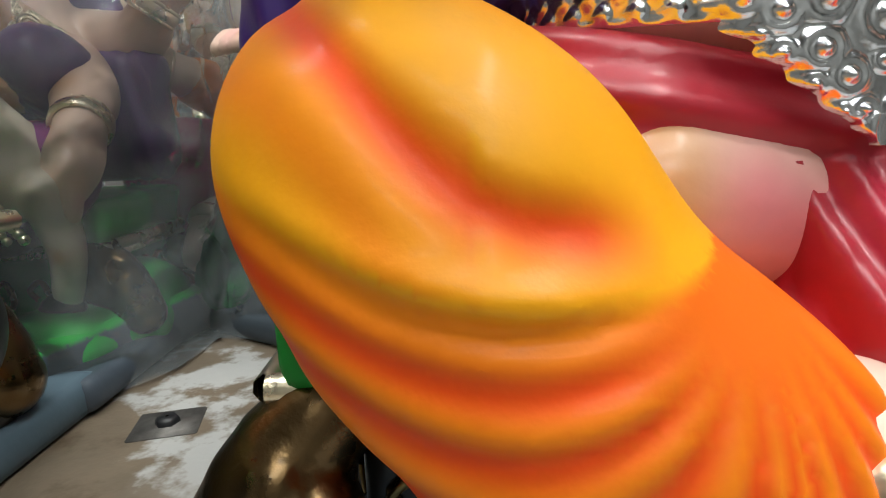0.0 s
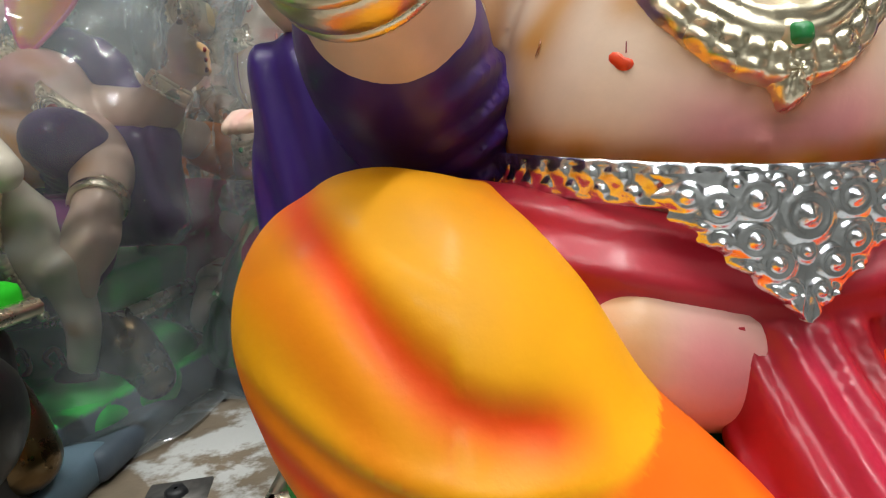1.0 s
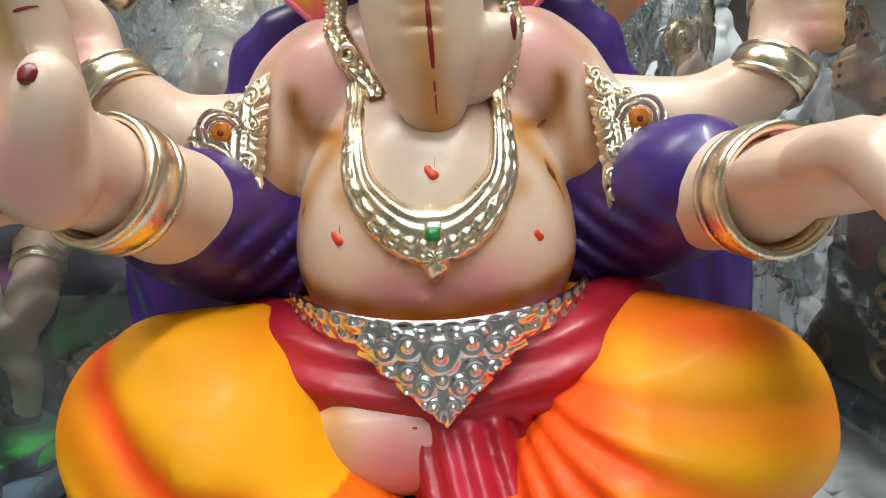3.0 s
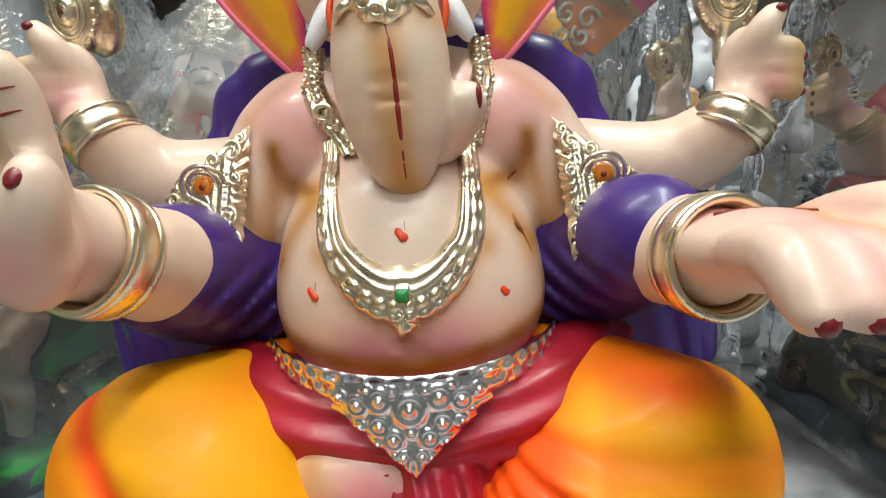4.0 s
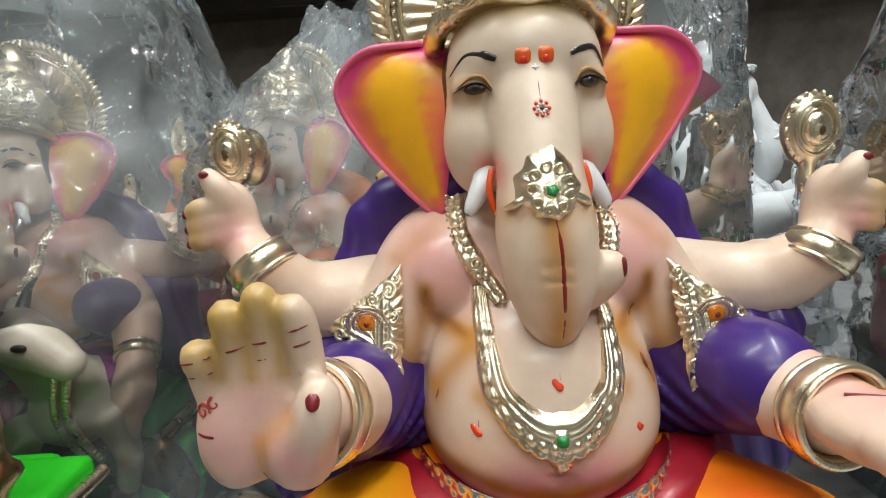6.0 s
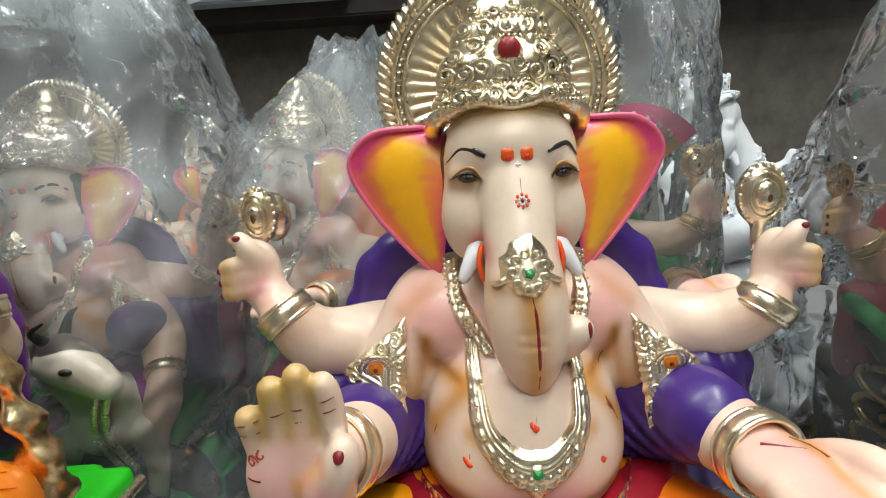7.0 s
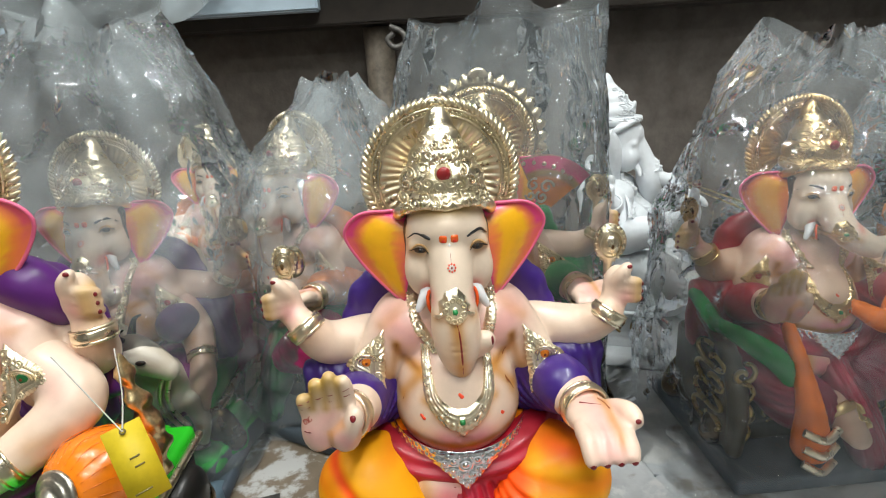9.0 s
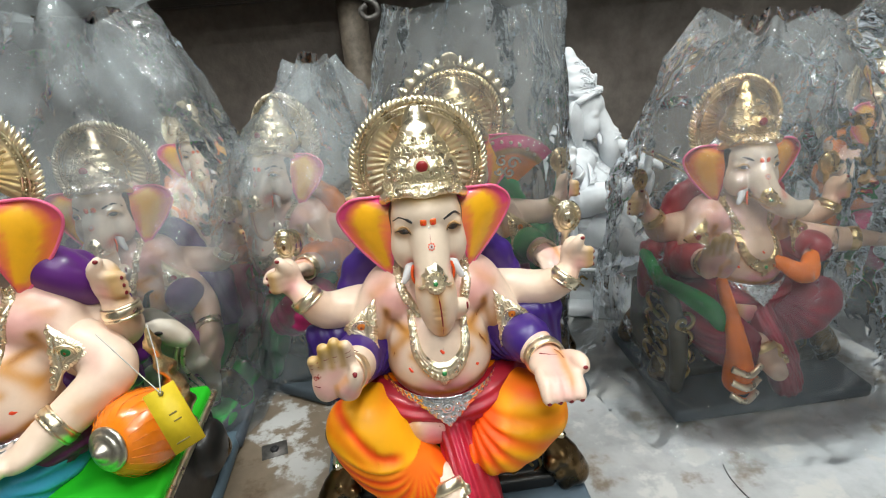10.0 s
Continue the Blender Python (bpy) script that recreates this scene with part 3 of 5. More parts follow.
    r.limb([(0.002, 0.126, 0.138), (0.006, 0.110, 0.115), (0.012, 0.088, 0.090), (0.018, 0.070, 0.060), (0.022, 0.060, 0.035)], [0.014, 0.016, 0.018, 0.020, 0.021], 12, 0.005)
    r.limb([(0.012, 0.128, 0.136), (0.018, 0.112, 0.112), (0.026, 0.094, 0.088), (0.030, 0.078, 0.062)], [0.013, 0.0145, 0.016, 0.017], 10, 0.005)
    r.fold(lambda P: np.where(P[:, 2] < 0.138, 0.0014 * np.sin((P[:, 0] - 0.25 * (0.14 - P[:, 2])) * 700), 0.0011 * np.sin((P[:, 2] - 0.32 * np.abs(P[:, 0])) * 560 + 3 * np.abs(P[:, 0]) * 20)))
    r.build()
    rc = spray(r.V, pal["sash"], [((0.004, 0.095, 0.13), (0.012, 0.072, 0.09), 0.008, (0.60, 0.02, 0.07), 0.6), ((-0.05, 0.12, 0.16), (-0.02, 0.105, 0.150), 0.006, (0.62, 0.03, 0.06), 0.5), ((0.05, 0.12, 0.16), (0.02, 0.105, 0.150), 0.006, (0.52, 0.02, 0.05), 0.6)])
    so.add(r.V, r.F, mp, sk if chalk else rc)

    # shawl: sleeves, side falls and back
    p = Clay(h, 0.008)
    for s in (-1, 1):
        x2 = -0.086 if s < 0 else 0.089
        if not (bare and s > 0):
            p.limb([(s * 0.066, 0.186, 0.189), (s * 0.081, 0.170, 0.195), (x2, 0.150, 0.204), (x2 * 1.01, 0.134, 0.209)], [0.025, 0.0262, 0.0250, 0.0230], 9, 0.004)
        p.put(s_box((s * 0.096, 0.197, 0.174), (0.049, 0.016, 0.050), 0.016) if not (bare and s > 0) else s_ell((0.05, 0.21, 0.17), (0.04, 0.02, 0.05)), 0.010)
        p.put(s_ell((s * 0.060, 0.186, 0.184), (0.022, 0.022, 0.028)), 0.008)
        if bare and s > 0:
            p.limb([(0.030, 0.215, 0.296), (0.062, 0.205, 0.290), (0.082, 0.212, 0.265)], [0.016, 0.020, 0.016], 8, 0.006)
        p.limb([(s * 0.030, 0.226, 0.300), (s * 0.075, 0.228, 0.280), (s * 0.096, 0.226, 0.235), (s * 0.098, 0.218, 0.185)], [0.012, 0.013, 0.012, 0.012], 8, 0.006)
    p.put(s_box((0, 0.226, 0.215), (0.094, 0.010, 0.072), 0.010), 0.006)
    p.fold(lambda P: 0.0017 * np.clip((0.210 - P[:, 2]) / 0.010, 0, 1) * np.sin(np.hypot(np.abs(P[:, 0]) - 0.100, P[:, 2] - 0.232) * 850) * (P[:, 1] < 0.2) * np.clip((0.084 - np.abs(P[:, 0])) / 0.02, 0, 1) + 0.0013 * np.sin(P[:, 0] * 420 + P[:, 2] * 90) * np.clip((np.abs(P[:, 0]) - 0.10) / 0.02, 0, 1) * (P[:, 2] < 0.23))
    p.build()
    so.add(p.V, p.F, mp, sk if chalk else pal["shawl"])

    F = Front([b, t])
    FB = Front([b])
    FT = Front([t])
    FH = Front([palms])
    FS = Front([b, p])
    FR = Front([b, r, d])
    # nails, palm lines and paint marks
    if not chalk:
        if right_arm == "open" and fine:
            strip(so, FH, [(-0.117, 0.2345), (-0.110, 0.2345), (-0.104, 0.2355)], [0.0003, 0.0008, 0.0003], mp, NAIL, 0.0005, 16, 5, limit=(0.05, 0.085))
            for dx, z in ((-0.0152, 0.2525), (-0.0052, 0.2545), (0.0048, 0.2565), (0.0140, 0.2600)):
                for dz in (0, 0.0052):
                    x = -0.0985 + dx
                    strip(so, FH, [(x - 0.0040, z + dz - 0.0006), (x, z + dz), (x + 0.0040, z + dz + 0.0010)], [0.0002, 0.0006, 0.0002], mp, (0.27, 0.015, 0.015), 0.0006, 12, 5, limit=(0.055, 0.085))
            scroll(so, FH, (-0.1145, 0.2415), 0.0026, 1.2, mp, (0.45, 0.05, 0.03), 0, 1, 0.0004, 0.0003, (0.05, 0.085), 18)
            scroll(so, FH, (-0.1105, 0.2440), 0.0022, 0.8, mp, (0.45, 0.05, 0.03), 2, 1, 0.0004, 0.0003, (0.05, 0.085), 18)
            emboss(so, FH, (-0.0798, 0.2452), lambda a: 0.0022 * (1 + 0.5 * max(0, math.sin(a))), mp, NAIL, 0.0008, None, 5, 16, (0.045, 0.085))
            strip(so, FH, [(-0.0975, 0.217), (-0.0990, 0.224), (-0.0960, 0.2305)], [0.0002, 0.0006, 0.0002], mp, (0.3, 0.08, 0.01), 0.0004, 16, 5, limit=(0.05, 0.09))
            strip(so, FH, [(-0.1045, 0.222), (-0.1040, 0.2265)], [0.0003, 0.0008, 0.0003], mp, NAIL, 0.0005, 10, 5, limit=(0.05, 0.09))
            so.tube([(0.090, 0.088, 0.2235), (0.097, 0.082, 0.2252), (0.104, 0.080, 0.2248)], 0.0007, mp, NAIL, 6)
            so.tube([(0.106, 0.094, 0.2215), (0.108, 0.084, 0.2240), (0.109, 0.074, 0.2248)], 0.0007, mp, (0.30, 0.06, 0.01), 6)
            for dx in (-0.015, -0.005, 0.005, 0.015):
                so.bead((0.0975 + dx * 0.97, 0.0315, 0.2105), 0.0026, mp, NAIL, 8, 6, (1, 0.7, 1))
            so.bead((0.122, 0.0525, 0.2272), 0.0024, mp, NAIL, 8, 6, (1, 0.8, 0.8))
        for f, s in (((-0.150, 0.200, 0.285), -1), (REAR[2], 1)):
            for i in range(3):
                so.bead((f[0] + s * 0.0185, f[1] - 0.0105, f[2] + 0.003 - 0.0075 * i), 0.0027, mp, NAIL, 8, 6, (0.8, 0.6, 0.8))
            so.bead((f[0] + s * 0.0045, f[1] - 0.0162, f[2] + 0.0225), 0.0029, mp, NAIL, 8, 6, (0.9, 0.6, 0.7))
        for x, z in ((-0.0325, 0.1985), (0.0355, 0.1950), (0.0005, 0.2185)):
            emboss(so, FB, (x, z), lambda a: 0.0023 * (1 + 0.35 * math.cos(a * 2 + 1.6) + 0.1 * math.cos(3 * a)), mp, VERMILION, 0.0009, None, 5, 18)
            strip(so, FB, [(x + 0.0012, z + 0.0018), (x + 0.0014, z + 0.0045)], [0.00025, 0.0002], mp, (0.25, 0.01, 0.01), 0.0006, 6, 3)
        if fine:
            core = (0.30, 0.085, 0.010)
            for s in (-1, 1):
                for pts, wd in (([(0.0505, 0.2500), (0.0525, 0.2400), (0.0560, 0.2280), (0.0580, 0.2160)], 0.0008), ([(0.0300, 0.2345), (0.0370, 0.2315), (0.0450, 0.2340), (0.0500, 0.2400)], 0.0007), ([(0.0300, 0.2290), (0.0380, 0.2240), (0.0450, 0.2130), (0.0490, 0.2040)], 0.0006)):
                    strip(so, FB, [(s * x, z) for x, z in pts], [0.0001, wd, wd, 0.0001], mp, core, 0.0002, 30, 5, None, (0.10, 0.19))
        # trunk line, forehead marks
        if not aside:
            strip(so, FT, [(0.0005, 0.2875), (0.0022, 0.275), (0.0030, 0.258), (0.0035, 0.237)], [0.0005, 0.0010, 0.0012, 0.0004], mp, (0.26, 0.010, 0.008), 0.0008, 40, 5)
        strip(so, FT, [(0.0003, 0.338), (0.0003, 0.329), (0.0006, 0.312)], [0.0002, 0.0003, 0.0002], mp, (0.35, 0.05, 0.03), 0.0005, 20, 3)
        for s in (-1, 1):
            emboss(so, FT, (s * 0.0046, 0.3465), lambda a: 0.0040 * (1 - 0.08 * math.cos(4 * a)), mp, (0.85, 0.12, 0.008), 0.0010, None, 6, 20)
            emboss(so, FT, (s * 0.0046, 0.3452), 0.0022, mp, (0.80, 0.03, 0.008), 0.0013, None, 4, 14)
            # eyes and brows
            emboss(so, FT, (s * 0.0242, 0.3362), lambda a: 0.0066 / math.sqrt(math.cos(a) ** 2 + (math.sin(a) / 0.58) ** 2), mp, (0.52, 0.30, 0.10), 0.0006, None, 6, 24)
            emboss(so, FT, (s * 0.0238, 0.3358), lambda a: 0.0052 / math.sqrt(math.cos(a) ** 2 + (math.sin(a) / 0.48) ** 2), mp, (0.060, 0.030, 0.014), 0.0022, None, 6, 24)
            emboss(so, FT, (s * 0.0236, 0.3360), lambda a: 0.0027 * (1 - 0.15 * abs(math.sin(a))), mp, (0.006, 0.005, 0.005), 0.0028, None, 5, 18)
            strip(so, FT, [(s * 0.0170, 0.3356), (s * 0.0205, 0.3402), (s * 0.0255, 0.3408), (s * 0.0310, 0.3370)], [0.0003, 0.0010, 0.0011, 0.0004], mp, (0.55, 0.31, 0.12), 0.0022, 26, 7)
            strip(so, FT, [(s * 0.0172, 0.3343), (s * 0.0205, 0.3376), (s * 0.0255, 0.3382), (s * 0.0325, 0.3352)], [0.0002, 0.0006, 0.0007, 0.0002], mp, (0.03, 0.015, 0.008), 0.0026, 26, 5)
            strip(so, FT, [(s * 0.0150, 0.3466), (s * 0.0205, 0.3490), (s * 0.0270, 0.3497), (s * 0.0335, 0.3432)], [0.0013, 0.0018, 0.0012, 0.0003], mp, (0.018, 0.016, 0.018), 0.0014, 30, 5)
        for i in range(8):
            a = i * math.pi / 4
            emboss(so, FT, (0.0004 + 0.0029 * math.cos(a), 0.3255 + 0.0029 * math.sin(a)), 0.0010, mp, VERMILION, 0.0009, None, 3, 8)
            emboss(so, FT, (0.0004 + 0.0016 * math.cos(a + 0.4), 0.3255 + 0.0016 * math.sin(a + 0.4)), 0.0008, mp, (0.8, 0.78, 0.75), 0.0010, None, 3, 8)
        emboss(so, FT, (0.0004, 0.3255), 0.0009, mp, NAIL, 0.0014, None, 3, 10)
        emboss(so, FT, (0.0, 0.3418), lambda a: 0.0017 * (1 + 0.4 * math.cos(4 * a)), mp, (0.8, 0.78, 0.75), 0.0008, None, 3, 16)
        if not aside:
            so.bead((0.0295, 0.1275, 0.2625), 0.0035, mp, NAIL, 10, 8, (0.35, 0.7, 1.2))

    # tusks
    for s in (-1, 1):
        so.tube(curve([(s * 0.0185, 0.158, 0.302), (s * 0.0235, 0.151, 0.295), (s * 0.0285, 0.148, 0.2865), (s * 0.0300, 0.147, 0.2845)], 12), np.linspace(0.0065, 0.0012, 12), mp, sk if chalk else (0.78, 0.78, 0.80), 12)
        if not chalk:
            so.tube(curve([(s * 0.0185, 0.146, 0.304), (s * 0.0205, 0.143, 0.295), (s * 0.0185, 0.142, 0.284)], 12), [0.0003] + [0.0014] * 9 + [0.0008, 0.0003], mp, (0.86, 0.10, 0.008), 6)

    # ears
    for s in (-1, 1):
        nu, nv = 26, 18
        u, v = np.meshgrid(np.linspace(0, 1, nu), np.linspace(0, 1, nv), indexing="ij")
        inner = curve([(0.031, 0.188, 0.356), (0.034, 0.178, 0.338), (0.035, 0.175, 0.312), (0.039, 0.180, 0.284)], nu)
        outer = curve([(0.046, 0.196, 0.362), (0.074, 0.198, 0.360), (0.089, 0.200, 0.343), (0.078, 0.198, 0.318), (0.060, 0.192, 0.296), (0.043, 0.186, 0.279)], nu)
        W = inner[:, None] * (1 - v[..., None]) + outer[:, None] * v[..., None]
        W[..., 1] += -0.003 * np.sin(math.pi * v) - 0.006 * np.clip((v - 0.8) / 0.2, 0, 1) ** 2 * np.clip(1.2 - u, 0, 1)
        W[..., 0] *= s
        edge = np.maximum(np.clip((v - 0.68) / 0.20, 0, 1) * np.clip(1.45 - u * 1.3, 0, 1), np.clip((0.20 - u) / 0.12, 0, 1))
        edge = np.maximum(edge, np.clip((0.30 - v) / 0.22, 0, 1) * np.clip(u * 1.5 - 0.1, 0, 1))
        edge = np.maximum(edge, np.clip((u - 0.88) / 0.10, 0, 1))
        edge = np.clip(edge + 0.12 * np.sin(u * 60) * np.sin(v * 9 + u * 8) * (edge > 0.05) * (edge < 0.95), 0, 1)[..., None]
        orange = np.array((0.90, 0.16, 0.01))
        col = np.array(pal["ear"]) * (1 - edge) + np.array(pal["rim"]) * edge
        mid = 4 * edge * (1 - edge)
        col = col * (1 - 0.5 * mid) + orange * 0.5 * mid
        if chalk:
            col = np.tile(np.array(sk), (nu, nv, 1))
        so.grid(W, mp, col.reshape(-1, 3), flip=s > 0)
        back = W.copy()
        back[..., 1] += 0.005 * (1 - (2 * v - 1) ** 4) + 0.0015
        so.grid(back, mp, sk, flip=s < 0)
        rim = np.concatenate([W[0, ::3], W[:, -1]])
        so.tube(rim + np.array((0, 0.001, 0)), 0.0016, mp, sk if chalk else (0.84, 0.14, 0.28), 8)

    # crown with its round back plate
    k = Clay(h, 0.004)
    k.put(s_ell((0, 0.192, 0.372), (0.040, 0.038, 0.014)))
    k.put(s_ell((0, 0.194, 0.386), (0.037, 0.034, 0.022)))
    k.put(s_ell((0, 0.198, 0.404), (0.028, 0.026, 0.018)))
    k.put(s_ell((0, 0.203, 0.420), (0.019, 0.018, 0.012)))
    k.put(s_ell((0, 0.206, 0.432), (0.013, 0.012, 0.010)))
    k.put(s_ell((0, 0.207, 0.4395), (0.009, 0.009, 0.008)))
    for s in (-1, 1):
        k.limb([(s * 0.002, 0.153, 0.370), (s * 0.018, 0.155, 0.374), (s * 0.036, 0.172, 0.366), (s * 0.040, 0.190, 0.358)], [0.0035, 0.0042, 0.0045, 0.005], 8)
    k.build()
    so.add(k.V, k.F, mg, gold)
    K = Front([k])
    rows = [(0.376, 0.034, 9, 0.0050), (0.387, 0.031, 8, 0.0052), (0.398, 0.027, 6, 0.0050), (0.409, 0.021, 5, 0.0042), (0.419, 0.015, 4, 0.0036)]
    for i, (z, w, n, rr) in enumerate(rows):
        for x in np.linspace(-w, w, n):
            if abs(x) < 0.006 and 0.39 < z < 0.402:
                continue
            scroll(so, K, (x, z + 0.002 * math.sin(x * 300)), rr, 1.5, mg, gold, x * 90, 1 if x < 0 else -1, 0.0011, 0.0012, (0.14, 0.2))
    for z, w, n in ((0.3705, 0.036, 30), (0.3815, 0.034, 26), (0.4035, 0.024, 18), (0.4145, 0.017, 12)):
        for x in np.linspace(-w, w, n):
            so.bead((x, float(K(x, z, (0.14, 0.21))) - 0.0006, z), 0.0013, mg, gold, 6, 4)
    emboss(so, K, (0, 0.396), 0.0078, mg, gold, 0.004, lambda r, a: 0.0008 * np.cos(12 * a) * (r > 0.6) * (r < 0.95), 8, 36, (0.14, 0.19))
    so.bead((0, float(K(0, 0.396)) - 0.0040, 0.396), 0.0058, mp, sk if chalk else (0.30, 0.012, 0.015), 14, 9, (1, 0.55, 1))
    for i in range(7):
        a = math.pi * (0.12 + 0.76 * i / 6)
        so.bead((0.0125 * math.cos(a), float(K(0.0125 * math.cos(a), 0.396 + 0.0125 * math.sin(a), (0.14, 0.2))) - 0.001, 0.396 + 0.0125 * math.sin(a)), 0.0026, mg, gold, 8, 5, (1, 0.6, 1.4))
    hc_, hy = np.array((0.0, 0.383)), 0.228
    nr, nt = 12, 180
    rr = np.linspace(0.02, 0.062, nr)[:, None]
    th = np.linspace(-0.62, math.pi + 0.62, nt)[None]
    X, Z = hc_[0] + rr * np.cos(th), hc_[1] + rr * np.sin(th) * 0.98
    rib = 0.0014 * np.abs(np.sin(th * 22)) * np.clip((rr - 0.024) / 0.01, 0, 1) * np.clip((0.056 - rr) / 0.004, 0, 1)
    so.grid(np.stack([X, hy - 0.010 * (rr / 0.062) ** 2 - rib, Z], -1), mg, gold)
    so.grid(np.stack([X, hy + 0.004 - 0.008 * (rr / 0.062) ** 2 + 0 * th, Z], -1), mg, gold, flip=True)
    for R0, r0 in ((0.0560, 0.0016), (0.0620, 0.0016)):
        a = np.linspace(-0.62, math.pi + 0.62, 80)
        so.tube(np.stack([R0 * np.cos(a), np.full(80, hy - 0.0105), 0.383 + R0 * np.sin(a) * 0.98], 1), r0, mg, gold, 6)
    for a in np.linspace(-0.62, math.pi + 0.62, 66):
        so.bead((0.059 * math.cos(a), hy - 0.0115, 0.383 + 0.058 * math.sin(a)), 0.0014, mg, gold, 6, 4)
    for a in np.linspace(-0.60, math.pi + 0.60, 54):
        lean = 0.30 if a < math.pi / 2 else -0.30
        p0 = np.array((0.063 * math.cos(a), hy - 0.009, 0.383 + 0.062 * math.sin(a)))
        p1 = np.array((0.0725 * math.cos(a + lean * 0.45), hy - 0.007, 0.383 + 0.071 * math.sin(a + lean * 0.45)))
        so.tube(curve([p0, (p0 + p1) / 2 - (0, 0.003, 0), p1], 6), [0.0012, 0.0024, 0.0028, 0.0028, 0.0022, 0.0008], mg, gold, 6)

    # necklaces, trunk jewel, armlets, belt, bangles
    lim = (0.095, 0.165)
    strip(so, FB, [(-0.0265, 0.252), (-0.0258, 0.232), (-0.0230, 0.215), (-0.0115, 0.2025), (0, 0.1990), (0.0115, 0.2025), (0.0230, 0.215), (0.0258, 0.232), (0.0265, 0.252)],
          [0.0036, 0.0046, 0.0062, 0.0086, 0.0102, 0.0086, 0.0062, 0.0046, 0.0036], mg, gold, 0.0035, 150, 19,
          lambda u, v: 0.0010 * np.abs(np.sin(v * 7)) * (v > 0.05) + 0.0018 * (v < 0) * np.abs(np.sin(u * 70)) * np.abs(np.sin(v * 6.5)), lim, 6)
    emboss(so, FB, (0, 0.193), lambda a: 0.0060 * (1 + 0.55 * max(0, -math.sin(a)) ** 6), mg, gold, 0.0035, lambda r, a: 0.0008 * np.cos(7 * a) * np.sin(r * 9), 8, 30, lim)
    emboss(so, FB, (0, 0.2005), lambda a: 0.0046 * (1 - 0.07 * math.cos(4 * a)), mg, gold, 0.0052, None, 6, 24, lim)
    emboss(so, FB, (0, 0.2003), lambda a: 0.0036 * (1 - 0.09 * math.cos(4 * a)), mp, sk if chalk else pal["jewel"], 0.0066, None, 6, 24, lim)
    for s in (-1, 1):
        top = [(s * 0.034, 0.290), (s * 0.0335, 0.276), (s * 0.028, 0.262), (s * 0.018, 0.247)] if s < 0 else [(s * 0.034, 0.290), (s * 0.0345, 0.276), (s * 0.031, 0.262), (s * 0.0275, 0.248)]
        strip(so, FB, top, [0.0040, 0.0045, 0.0055, 0.004], mg, gold, 0.004, 60, 9, lambda u, v: 0.0015 * np.abs(np.sin(u * 34)) * np.abs(np.sin(v * 3.1)), (0.10, 0.178), 6)
        for q in curve(top, 16):
            so.bead((q[0] + s * 0.0042, float(FB(q[0] + s * 0.0042, q[1], (0.10, 0.178))) - 0.001, q[1]), 0.0013, mg, gold, 6, 4)
            so.bead((q[0] - s * 0.001, float(FB(q[0], q[1], (0.10, 0.178))) - 0.0045, q[1]), 0.0018, mg, gold, 6, 4, (1, 0.6, 1))
    so.ring((-0.0275, float(FB(-0.0275, 0.262)) - 0.005, 0.262), (0, 1, 0), 0.0030, 0.0012, mg, gold, 1, 18)
    emboss(so, FT, (0, 0.2960), lambda a: 0.0118 * (1 + 0.36 * max(0, math.sin(a)) ** 5 + 0.12 * abs(math.cos(a)) ** 6 + 0.04 * math.cos(9 * a)), mg, gold, 0.003, lambda r, a: 0.0014 * np.clip(np.cos(9 * a), 0, 1) * np.sin(np.clip(r - 0.4, 0, 1) * 5), 12, 54, (0.10, 0.16))
    for i in range(9):
        a = i * 2 * math.pi / 9 + 0.35
        so.ring((0.0074 * math.cos(a), float(FT(0.0074 * math.cos(a), 0.296 + 0.0074 * math.sin(a))) - 0.0035, 0.296 + 0.0078 * math.sin(a)), (0, 1, 0), 0.0018, 0.0007, mg, gold, 1, 14)
    emboss(so, FT, (0, 0.2955), 0.0045, mg, gold, 0.0045, None, 5, 20)
    emboss(so, FT, (0, 0.2955), lambda a: 0.0032 * (1 + 0.1 * math.cos(5 * a)), mp, sk if chalk else GREEN, 0.0058, None, 5, 20)
    for s in (-1, 1):
        so.tube(curve([(s * 0.009, float(FT(0.009, 0.294)) - 0.001, 0.293), (s * 0.014, float(FT(s * 0.013, 0.291)) - 0.001, 0.290), (s * 0.0175, 0.142, 0.285)], 10), 0.0016, mg, gold, 8)
        cx, cz = s * 0.0780, 0.2370 if s < 0 else 0.2325
        FA = lambda x, z, lim=None, cx=cx, cz=cz, s=s: (0.1585 if s < 0 else 0.1550) + np.where(np.asarray(z) > cz, 0.5, 0.40) * (np.asarray(z) - cz) + 0.16 * s * (np.asarray(x) - cx) + 4 * (np.asarray(x) - cx) ** 2
        # a leaf with an upright inner edge, its point to the outside and a tail below
        rim = [(-0.0165, 0.0235), (-0.0035, 0.0135), (0.0080, 0.0055), (0.0190, -0.0035), (0.0125, -0.0085), (0.0020, -0.0135), (-0.0065, -0.0195), (-0.0120, -0.0305), (-0.0150, -0.0305), (-0.0150, -0.0170), (-0.0162, 0.0040)]
        rim = curve(rim + rim[:1], 110)
        ang = np.unwrap(np.arctan2(rim[:, 1], rim[:, 0]))
        rad = np.hypot(rim[:, 0], rim[:, 1])
        o = np.argsort(np.mod(ang, 2 * math.pi))
        ra, rr_ = np.mod(ang, 2 * math.pi)[o], rad[o]

        def leaf(a, ra=ra, rr_=rr_, s=s):
            a = math.atan2(math.sin(a), s * math.cos(a)) % (2 * math.pi)
            return float(np.interp(a, ra, rr_, period=2 * math.pi)) * (1 + 0.03 * math.cos(26 * a))
        emboss(so, FA, (cx, cz), leaf, mg, gold, 0.0034, lambda r, a: 0.0009 * np.cos(26 * a) * (r > 0.72) * (r < 0.97) + 0.0006 * np.cos(r * 26) * (r < 0.75), 18, 130, (0.12, 0.2), 6)
